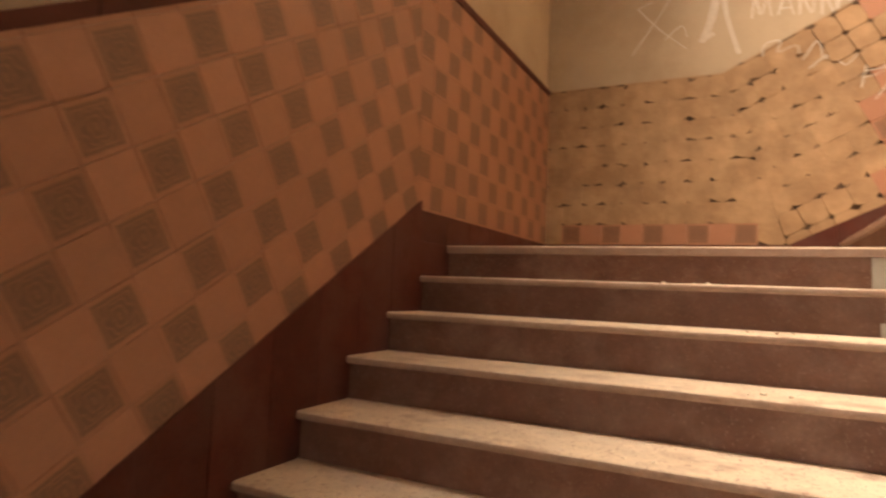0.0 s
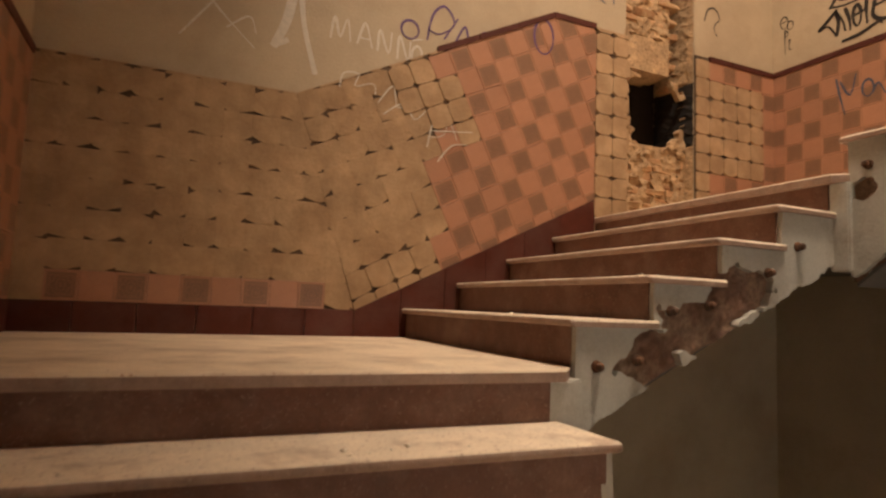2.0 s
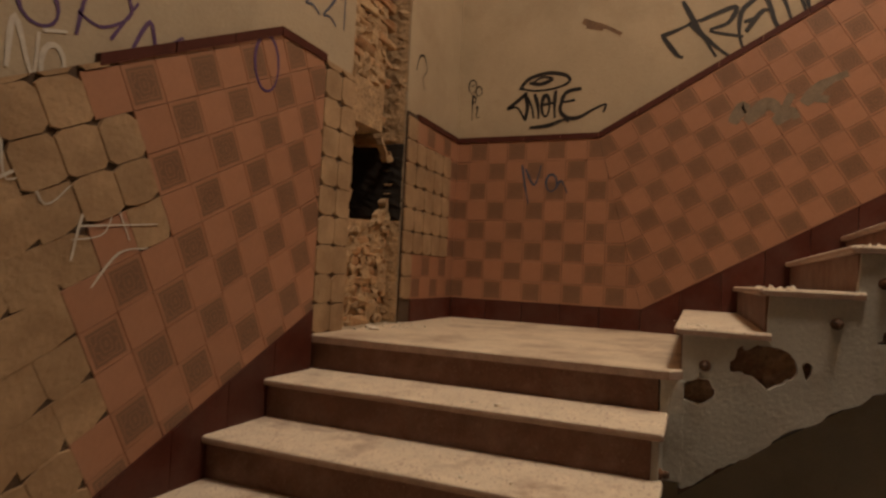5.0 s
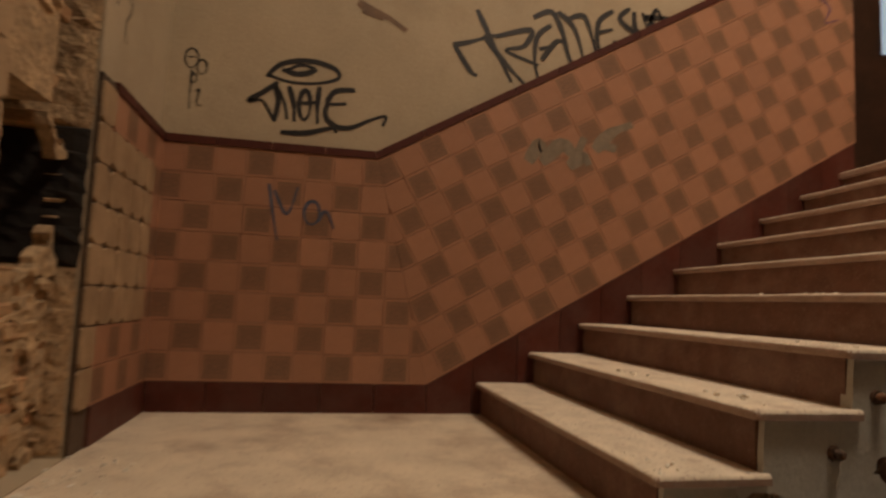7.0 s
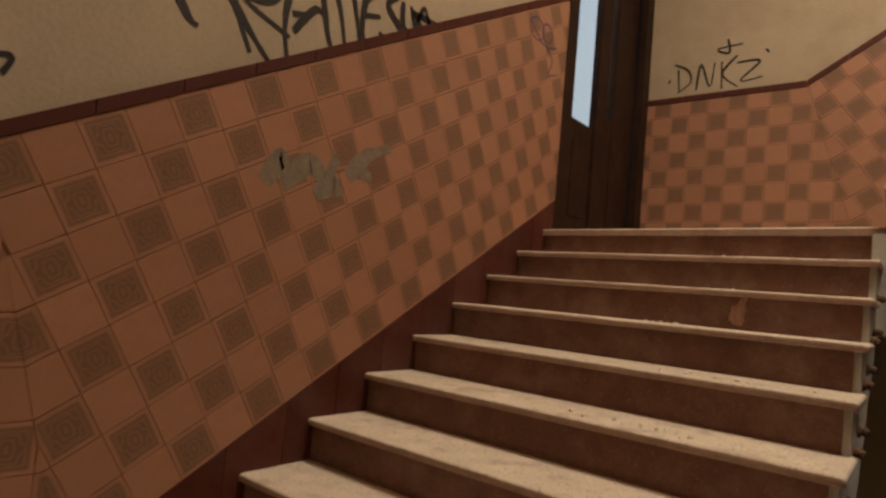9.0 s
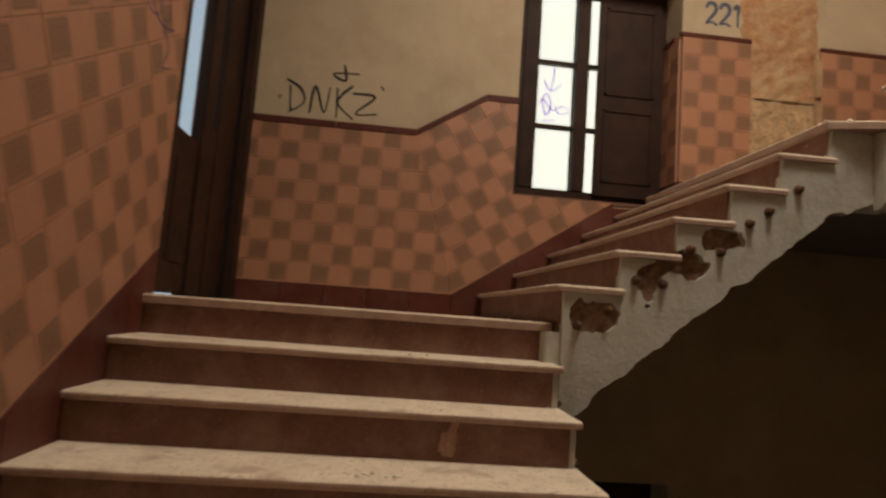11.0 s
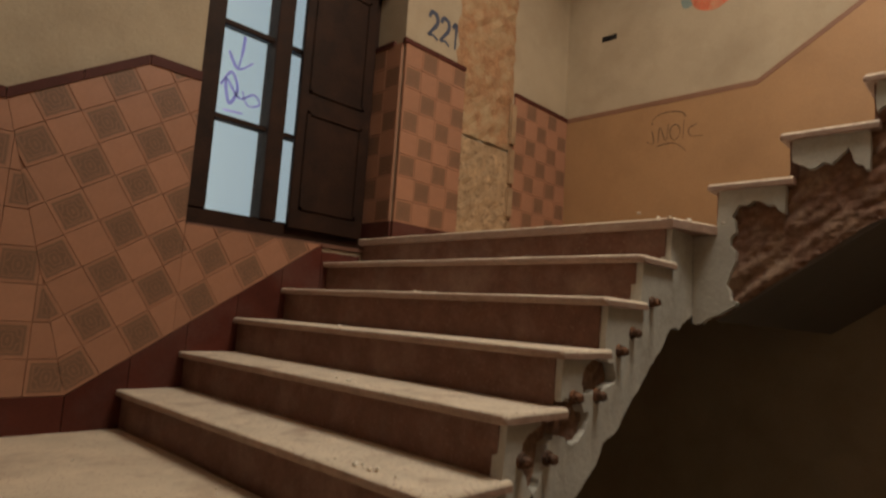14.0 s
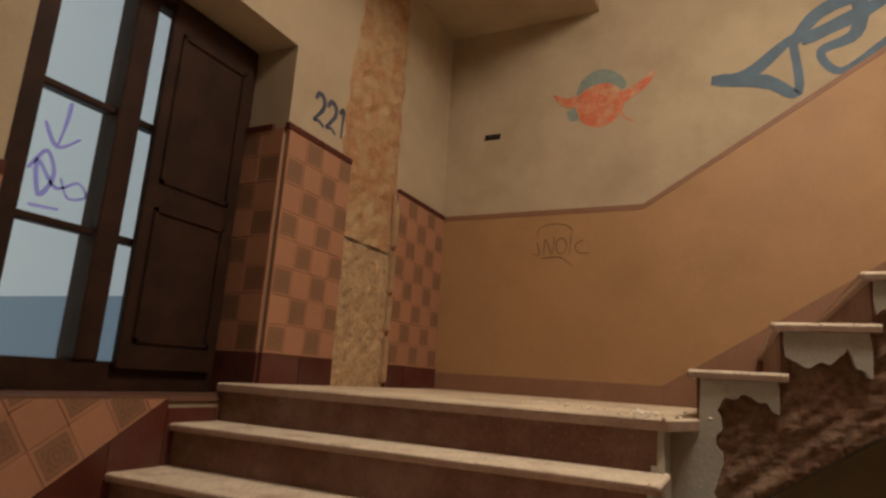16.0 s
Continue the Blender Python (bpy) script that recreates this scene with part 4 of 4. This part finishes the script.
def raw_patch(parent, m, upper, lower, seed, step=0.022, proud=0.012, mat=None):
    """Crumbled masonry between two lines of (u, v) points that run the same way."""
    rng = random.Random(seed)

    def along(line, f):
        d = [math.dist(a, b) for a, b in zip(line, line[1:])]
        t = f * sum(d)
        for (a, b), k in zip(zip(line, line[1:]), d):
            if t <= k + 1e-9:
                g = t / k if k else 0
                return a[0] + (b[0] - a[0]) * g, a[1] + (b[1] - a[1]) * g
            t -= k
        return line[-1]

    n = max(6, round(sum(math.dist(a, b) for a, b in zip(upper, upper[1:])) / step))
    rows = 9
    bm = bmesh.new()
    grid = []
    for i in range(n + 1):
        f = i / n
        a, b = along(upper, f), along(lower, f)
        ju, jl = rng.uniform(-1, 1) * 0.018, rng.uniform(-1, 1) * 0.012
        col = []
        for j in range(rows + 1):
            g = j / rows
            u, v = a[0] + (b[0] - a[0]) * g, a[1] + ju + (b[1] + jl - a[1] - ju) * g
            edge = i in (0, n) or j in (0, rows)
            w = -0.002 if edge else 0.004 + proud * noise.noise((u * 9, (v - u * 0.3) * 34, seed)) + rng.uniform(0, 0.004) + 0.008 * abs(noise.noise((u * 7, v * 14, seed + 3)))
            col.append(bm.verts.new(m @ Vector((u + rng.uniform(-1, 1) * 0.006, v, w))))
        grid.append(col)
    for c0, c1 in zip(grid, grid[1:]):
        for j in range(rows):
            bm.faces.new((c0[j], c1[j], c1[j + 1], c0[j + 1]))
    part("broken_patch", bm, mat or M_RAW, parent, "crumbled brick where the plaster has broken off")


# jamb sheet goes near-black beside the hole to paint its shade
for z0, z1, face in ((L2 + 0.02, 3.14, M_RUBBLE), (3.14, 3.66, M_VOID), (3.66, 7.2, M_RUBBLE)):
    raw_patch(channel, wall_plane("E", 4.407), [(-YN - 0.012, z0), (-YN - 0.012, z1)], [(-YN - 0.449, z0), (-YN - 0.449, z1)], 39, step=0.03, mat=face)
# ---- crumbs and flakes on the steps ----


def crumbs(label, spots, seed):
    rng = random.Random(seed)
    bm = bmesh.new()
    for (x, y, z), n, sp, size in spots:
        for _ in range(n):
            r = size * rng.uniform(0.35, 1.0)
            c = Vector((x + rng.gauss(0, sp[0]), y + rng.gauss(0, sp[1]), z + r * 0.35))
            q = bmesh.ops.create_icosphere(bm, subdivisions=1, radius=r, matrix=Matrix.Translation(c) @ Matrix.Rotation(rng.uniform(0, 6), 4, "Z") @ Matrix.Diagonal((1, rng.uniform(0.5, 1), rng.uniform(0.3, 0.7), 1)))
            for v in q["verts"]:
                v.co += Vector((rng.uniform(-1, 1), rng.uniform(-1, 1), rng.uniform(-1, 1))) * r * 0.25
    tagged(mesh_object("plaster_crumbs", bm, M_CRUMB), label, "debris", kind="stuff")


spots = []
for L, Rr, z0 in ((A_L, A_R, L0), (N_L, N_R, L1), (E_L, E_R, L2), (S_L, S_R, L3)):
    for k in range(len(L) - 1):
        rk = random.Random(k + int(z0 * 100))
        f = rk.uniform(0.5, 0.95)
        nx, ny = (L[k + 1][0] - L[k][0]) * 0.25, (L[k + 1][1] - L[k][1]) * 0.25
        p = (L[k][0] + (Rr[k][0] - L[k][0]) * f + nx, L[k][1] + (Rr[k][1] - L[k][1]) * f + ny, z0 + (k + 1) * R)
        along_x = abs(L[1][0] - L[0][0]) > 0.1
        spots.append((p, rk.randint(3, 9), (0.02, 0.1) if along_x else (0.1, 0.02), 0.012))
        spots.append(((p[0], p[1], p[2]), 8, (0.03, 0.4) if along_x else (0.4, 0.03), 0.005))
spots += [((4.2, 3.75, L2), 30, (0.12, 0.06), 0.012), ((3.6, -0.9, L3), 14, (0.12, 0.5), 0.009), ((1.6, -0.5, L4), 30, (0.25, 0.3), 0.012), ((4.5, 2.9, L2), 14, (0.5, 0.4), 0.007)]
spots += [((3.86, 3.78, L2), 6, (0.07, 0.05), 0.03), ((2.42, 2.26, L1 + 2 * R), 4, (0.06, 0.03), 0.012), ((3.70, 1.76, L2 + 2 * R), 6, (0.10, 0.03), 0.016),
          ((4.2, 1.15, L2 + 4 * R), 4, (0.10, 0.02), 0.014), ((4.0, 0.86, L2 + 5 * R), 4, (0.08, 0.02), 0.014), ((3.42, -0.35, L3 + R), 5, (0.02, 0.10), 0.014), ((2.05, -0.12, L4), 12, (0.12, 0.05), 0.014), ((1.85, -0.25, L4), 3, (0.06, 0.1), 0.022)]
crumbs("scattered pale plaster crumbs on the steps", spots, 41)

# ---- graffiti ----


def smooth_line(pts, n=5):
    if len(pts) < 3:
        return pts
    out = []
    p = [pts[0], *pts, pts[-1]]
    for i in range(1, len(p) - 2):
        for k in range(n):
            t = k / n
            out.append(tuple(0.5 * (2 * p[i][c] + (p[i + 1][c] - p[i - 1][c]) * t + (2 * p[i - 1][c] - 5 * p[i][c] + 4 * p[i + 1][c] - p[i + 2][c]) * t * t
                                    + (3 * p[i][c] - p[i - 1][c] - 3 * p[i + 1][c] + p[i + 2][c]) * t ** 3) for c in (0, 1)))
    return out + [pts[-1]]


def graffiti(label, wall, x0, x1, z0, z1, lines, width, mat, w=0.002, shear=0.0, m=None, smooth=True, name="graffiti"):
    """Painted strokes in a box on a wall; lines are in units of the box."""
    bm = bmesh.new()
    m = m or FRAMES[wall]
    s = SIGN[wall]
    for q, pts in enumerate(lines):
        real = [(s * (x0 + (x1 - x0) * a), z0 + (z1 - z0) * b + shear * a) for a, b in pts]
        pl = smooth_line(real) if smooth else real
        prev = None
        for i, p in enumerate(pl):
            a, b = pl[max(0, i - 1)], pl[min(len(pl) - 1, i + 1)]
            d = math.hypot(b[0] - a[0], b[1] - a[1]) or 1
            n = (-(b[1] - a[1]) / d, (b[0] - a[0]) / d)
            f = i / max(1, len(pl) - 1)
            h = width / 2 * (0.55 + 0.45 * math.sin(math.pi * min(1, f * 1.3 + 0.12))) * (1 + 0.15 * noise.noise((i * 0.7, q, width * 90)))
            cur = [bm.verts.new(m @ Vector((p[0] + n[0] * h * e, p[1] + n[1] * h * e, w + q * 0.00012))) for e in (-1, 1)]
            if prev:
                bm.faces.new((prev[0], cur[0], cur[1], prev[1]))
            prev = cur
    ob = mesh_object(name, bm, mat)
    return tagged(ob, label, "graffiti", "graffiti on the walls")


def ring(cx, cy, rx, ry, a0=0, a1=360, n=12):
    return [(cx + rx * math.cos(radians(a0 + (a1 - a0) * i / n)), cy + ry * math.sin(radians(a0 + (a1 - a0) * i / n))) for i in range(n + 1)]


# east wall, above the landing
graffiti("black sprayed tag with a hooded arc and long tail", "E", 3.48, 2.73, 3.96, 4.37, [
    [(0.12, 0.72), (0.22, 0.92), (0.42, 1.0), (0.60, 0.93), (0.63, 0.80), (0.48, 0.70), (0.28, 0.68), (0.14, 0.74)], [(0.22, 0.84), (0.34, 0.80), (0.46, 0.88), (0.36, 0.93), (0.26, 0.84)],
    [(0.20, 0.66), (0.10, 0.5), (0.0, 0.36), (0.10, 0.38), (0.19, 0.12)], [(0.19, 0.12), (0.21, 0.4), (0.18, 0.62), (0.25, 0.4), (0.28, 0.16)], [(0.28, 0.62), (0.32, 0.38), (0.33, 0.14)],
    ring(0.40, 0.38, 0.04, 0.20), [(0.38, 0.40), (0.50, 0.44)], [(0.50, 0.66), (0.49, 0.4), (0.50, 0.14)], [(0.76, 0.66), (0.62, 0.62), (0.56, 0.44), (0.70, 0.46)],
    [(0.60, 0.62), (0.55, 0.3), (0.62, 0.14), (0.74, 0.13), (0.88, 0.26), (1.0, 0.34), (0.98, 0.2)], [(0.24, -0.02), (0.42, 0.0), (0.60, 0.10), (0.64, 0.04)]], 0.031, M_BLACK)
graffiti("small black doodle of round heads", "E", 3.83, 3.70, 4.03, 4.36, [
    ring(0.35, 0.85, 0.26, 0.16), ring(0.78, 0.72, 0.2, 0.12), [(0.2, 0.86), (0.5, 0.88)], [(0.4, 0.66), (0.38, 0.4), (0.4, 0.0)], [(0.6, 0.3), (0.75, 0.34), (0.66, 0.1), (0.9, 0.08)], ring(0.5, 0.52, 0.1, 0.08)], 0.011, M_BLACK)
graffiti("large black sprayed tag climbing above the dado", "E", 2.36, 0.95, 4.33, 4.81, [
    [(0.00, 0.50), (0.06, 0.50), (0.18, 0.54)],
    [(0.10, 0.91), (0.18, 0.39), (0.26, -0.10)],
    [(0.01, 0.48), (0.08, 0.13), (0.11, 0.06)],
    [(0.13, 0.56), (0.24, 0.12), (0.32, -0.16)],
    [(0.18, 0.52), (0.34, 0.54), (0.31, 0.34), (0.23, 0.32), (0.38, 0.06)],
    [(0.43, 0.56), (0.37, 0.44), (0.36, 0.14), (0.38, -0.13)],
    [(0.38, 0.27), (0.44, 0.28)],
    [(0.35, 0.70), (0.43, 0.74), (0.48, 0.47), (0.52, 0.07), (0.57, -0.06), (0.60, 0.00)],
    [(0.39, 0.12), (0.46, 0.34), (0.51, 0.24)],
    [(0.46, 0.73), (0.54, 0.46), (0.59, -0.04)],
    [(0.51, 0.61), (0.58, 0.62), (0.62, 0.33), (0.65, 0.01)],
    [(0.72, 0.63), (0.65, 0.50), (0.66, 0.12), (0.75, 0.12)],
    [(0.65, 0.37), (0.72, 0.38)],
    [(0.80, 0.63), (0.75, 0.51), (0.82, 0.27), (0.77, 0.17), (0.72, 0.22)],
    [(0.82, 0.58), (0.83, 0.33), (0.89, 0.24), (0.86, 0.55)],
    [(0.87, 0.49), (1.01, 0.38), (0.90, 0.31), (0.93, 0.56), (0.97, 0.27), (0.87, 0.49)]], 0.036, M_BLACK, shear=0.40)
graffiti("faded blue scrawl on the tiles", "E", 3.36, 2.95, 3.34, 3.66, [
    [(0.05, 1.0), (0.12, 0.5), (0.2, 0.05)], [(0.12, 0.9), (0.3, 0.5), (0.42, 0.98)], ring(0.62, 0.55, 0.1, 0.2), [(0.7, 0.4), (0.8, 0.6), (0.92, 0.3)]], 0.019, M_NAVY, 0.0204)
graffiti("grey smear of paint over the tiles", "E", 1.88, 1.18, 3.86, 3.98, [
    [(0.0, 0.4), (0.1, 1.2), (0.15, 0.3)], [(0.12, 0.2), (0.3, 0.9), (0.42, 0.2), (0.5, 1.0)], [(0.36, -0.3), (0.5, 0.0), (0.55, -0.5)], [(0.6, 0.2), (0.75, 0.9), (0.95, 1.1)], [(0.7, 0.3), (0.8, 0.0)]], 0.085, M_GLAZE, 0.0204, shear=0.22)
graffiti("violet scribble on the tiles near the door", "E", 0.12, -0.32, 5.05, 5.40, [ring(0.3, 0.7, 0.2, 0.2), ring(0.6, 0.75, 0.14, 0.18), [(0.6, 0.5), (0.8, 0.3), (0.7, 0.0), (0.95, 0.1)], [(0.1, 0.8), (0.5, 0.5), (0.9, 0.6)]], 0.012, M_PURPLE, 0.0204)
graffiti("brown scrape in the plaster", "E", 2.92, 2.62, 4.58, 4.76, [[(0.0, 0.95), (0.3, 0.7), (0.6, 0.55), (0.95, 0.2)], [(0.1, 0.7), (0.5, 0.5)]], 0.05, M_FAINT)
# south wall by the door
graffiti("thin black scratched tag above the dado", "S", 5.16, 4.36, 5.46, 5.78, [
    [(0.0, 0.4), (0.02, 0.5)], [(0.1, 0.75), (0.12, 0.1)], [(0.06, 0.9), (0.2, 0.7), (0.24, 0.35), (0.1, 0.08)], [(0.3, 0.1), (0.34, 0.8), (0.44, 0.15), (0.48, 0.8)], [(0.55, 0.8), (0.56, 0.05)], [(0.7, 0.9), (0.56, 0.45), (0.72, 0.05)],
    [(0.7, 0.7), (0.92, 0.66), (0.74, 0.2), (0.95, 0.24)], [(0.97, 0.95), (1.0, 0.85)], [(0.6, 1.4), (0.62, 1.0), (0.5, 1.15), (0.75, 1.2)]], 0.022, M_BLACK)
# 221 beside the window and a faded number by the channel
two = [(0.0, 0.75), (0.2, 1.0), (0.62, 0.95), (0.7, 0.65), (0.35, 0.3), (0.0, 0.02), (0.4, 0.08), (0.8, -0.05)]
graffiti("hand-painted dark number 221 on plaster", "S", 1.735, 1.45, 6.61, 6.79, [[(x * 0.42, y) for x, y in two], [(0.42 + x * 0.42, y) for x, y in two], [(0.84, 0.8), (0.98, 1.0), (0.98, 0.5), (0.97, -0.04)]], 0.036, M_NAVY, smooth=True)
graffiti("hand-painted dark number fading at the channel edge", "N", 3.24, 3.60, 4.10, 4.32, [[(x * 0.42, y) for x, y in two], [(0.42 + x * 0.42, y) for x, y in two], [(0.86, 0.7), (0.96, 0.95), (0.97, 0.0)]], 0.022, M_NAVY)
graffiti("black hooked mark on plaster", "N", 4.52, 4.72, 4.06, 4.32, [[(0.0, 0.5), (0.2, 0.9), (0.6, 1.0), (0.85, 0.7), (0.55, 0.4), (0.7, 0.1)]], 0.016, M_BLACK)
# north wall above the stripped tiles
graffiti("big white sprayed strokes on plaster", "N", 1.12, 1.40, 3.12, 3.72, [[(0.0, 0.2), (0.25, 0.5), (0.45, 1.0), (0.6, 0.5), (0.9, 0.0)], [(0.0, 0.22), (0.3, 0.3)]], 0.055, M_WHITE)
graffiti("white scribbled lettering on plaster", "N", 1.45, 2.05, 3.30, 3.52, [
    [(0.0, 0.3), (0.04, 0.95), (0.10, 0.4), (0.17, 0.95), (0.21, 0.3)], [(0.28, 0.3), (0.36, 0.95), (0.44, 0.25)], [(0.30, 0.5), (0.43, 0.48)], [(0.5, 0.2), (0.52, 0.85), (0.62, 0.2), (0.65, 0.85)],
    [(0.72, 0.1), (0.74, 0.8), (0.84, 0.1), (0.86, 0.7)], ring(0.94, 0.3, 0.06, 0.3), [(0.88, 0.75), (1.0, 0.85)]], 0.017, M_WHITE)
graffiti("crossed white scrawl on plaster", "N", 0.62, 1.02, 3.16, 3.62, [[(0.0, 0.1), (0.4, 0.6), (0.7, 1.0)], [(0.1, 0.9), (0.5, 0.5), (1.0, 0.1)], [(0.1, 0.9), (0.4, 1.0)], [(0.6, 0.3), (0.9, 0.5), (1.0, 0.3)]], 0.012, M_WHITE)
graffiti("purple sprayed scribble on plaster", "N", 1.90, 2.50, 3.46, 3.76, [ring(0.1, 0.25, 0.1, 0.2), [(0.3, 0.1), (0.36, 0.7), (0.5, 0.95), (0.62, 0.6), (0.45, 0.3), (0.3, 0.35)], [(0.5, 0.2), (0.66, 0.75)], [(0.64, 0.2), (0.75, 0.6), (0.82, 0.3), (1.0, 0.6), (0.95, 0.3)]], 0.018, M_PURPLE)
graffiti("white scrawl over the stripped mortar", "N", 1.52, 2.46, 2.72, 3.28, [
    [(0.0, 0.62), (0.02, 0.78), (0.12, 0.80), (0.10, 0.66), (0.22, 0.72), (0.24, 0.60)], [(0.26, 0.52), (0.36, 0.74), (0.40, 0.50), (0.52, 0.66)], [(0.30, 0.40), (0.44, 0.56), (0.52, 0.40), (0.60, 0.52)],
    [(0.62, 0.10), (0.66, 0.40), (0.76, 0.52), (0.74, 0.28), (0.62, 0.22)], [(0.70, -0.05), (0.80, 0.16), (0.92, 0.20)], [(0.64, 0.30), (0.96, 0.36)], [(0.76, 0.52), (0.84, 0.24)]], 0.010, M_WHITE, 0.0215)
graffiti("purple ring scrawled on the tiles", "N", 2.86, 3.06, 3.56, 3.84, [ring(0.5, 0.5, 0.4, 0.45)], 0.02, M_PURPLE, 0.0204)
graffiti("pale pink splash dried on a riser", "S", 3.99, 3.90, 3.52, 3.66, [[(0.4, 0.0), (0.5, 0.5), (0.7, 0.9)], [(0.2, 0.1), (0.3, 0.6)]], 0.05, M_SPLASH, 0.0, m=wall_plane("S", 0.334), name="paint_splash")
# west wall, upper landing
graffiti("blue sprayed loops above the painted dado", "W", 0.06, 1.20, 7.20, 7.85, [
    [(0.0, 0.3), (0.2, 0.3), (0.45, 0.65), (0.5, 0.6)], [(0.0, 0.3), (0.3, 0.2), (0.47, 0.02), (0.46, 0.6)], [(0.46, 0.6), (0.6, 0.9), (0.8, 1.0), (0.78, 0.6), (0.6, 0.45), (0.7, 0.2), (0.95, 0.5)], [(0.5, 0.6), (0.9, 0.9), (1.0, 1.1)]], 0.10, M_BLUE)
graffiti("faint brown tag on the painted dado", "W", -1.26, -0.80, 6.04, 6.38, [
    ring(0.4, 0.8, 0.3, 0.2, 0, 200), [(0.1, 0.6), (0.14, 0.3), (0.0, 0.34)], [(0.22, 0.3), (0.25, 0.65), (0.36, 0.3), (0.4, 0.7)], ring(0.52, 0.48, 0.09, 0.18), [(0.68, 0.75), (0.66, 0.3)], [(0.9, 0.6), (0.76, 0.5), (0.8, 0.32), (1.0, 0.3)], [(0.2, 0.2), (0.5, 0.22), (0.72, 0.0)]], 0.010, M_FAINT, 0.006)


def blob(name, pts, w, mat, parent):
    bm = bmesh.new()
    vs = [bm.verts.new(FRAMES["W"] @ Vector((u, v, w))) for u, v in smooth_line(pts + pts[:1])[:-1]]
    bm.faces.new(vs)
    return part(name, bm, mat, parent)


mural = thing("wall_painting", "orange and grey-teal painted shape on cream plaster", "wall painting")
blob("teal_patch", [(-0.93, 7.44), (-0.88, 7.56), (-0.74, 7.63), (-0.60, 7.57), (-0.54, 7.45), (-0.7, 7.4)], 0.002, M_TEAL, mural)
blob("teal_patch", [(-1.0, 7.30), (-0.92, 7.33), (-0.9, 7.24), (-0.97, 7.22)], 0.002, M_TEAL, mural)
blob("orange_patch", [(-0.94, 7.38), (-0.84, 7.48), (-0.68, 7.50), (-0.56, 7.40), (-0.58, 7.24), (-0.72, 7.14), (-0.88, 7.20)], 0.0032, M_ORANGE, mural)
blob("orange_patch", [(-1.12, 7.47), (-1.0, 7.42), (-0.92, 7.42), (-0.92, 7.33), (-1.04, 7.36)], 0.0040, M_ORANGE, mural)
blob("orange_patch", [(-0.58, 7.40), (-0.46, 7.46), (-0.33, 7.55), (-0.38, 7.44), (-0.55, 7.32)], 0.0040, M_ORANGE, mural)
graffiti("thin orange stroke under the painted shape", "W", -0.58, -0.46, 7.15, 7.28, [[(0, 1), (0.2, 0.4), (0.9, 0)]], 0.014, M_ORANGE, 0.004)
# knocked-out box for a switch, its dark hollow painted as a near-black plate
bm = bmesh.new()
box(bm, XW - 0.0, -1.70, 7.14, XW + 0.004, -1.56, 7.19, bevel=0.0015)
box(bm, XW + 0.003, -1.66, 7.15, XW + 0.012, -1.60, 7.18, bevel=0.002)
tagged(mesh_object("wall_socket_hole", bm, M_VOID), "small dark broken hole in the plaster", "wall hole")
# violet tag on the middle pane
graffiti("violet tag on the dirty window pane", "S", 3.07, 2.77, 5.74, 6.22, [
    [(0.5, 1.0), (0.48, 0.8), (0.42, 0.56)], [(0.2, 0.75), (0.42, 0.56), (0.72, 0.7)], [(0.1, 0.3), (0.3, 0.5), (0.45, 0.3), (0.3, 0.1), (0.2, 0.4), (0.5, 0.2), (0.8, 0.3), (0.95, 0.2), (0.7, 0.14), (0.55, 0.3)], [(0.2, 0.0), (0.6, 0.02)]], 0.02, M_INK, w=-0.328)
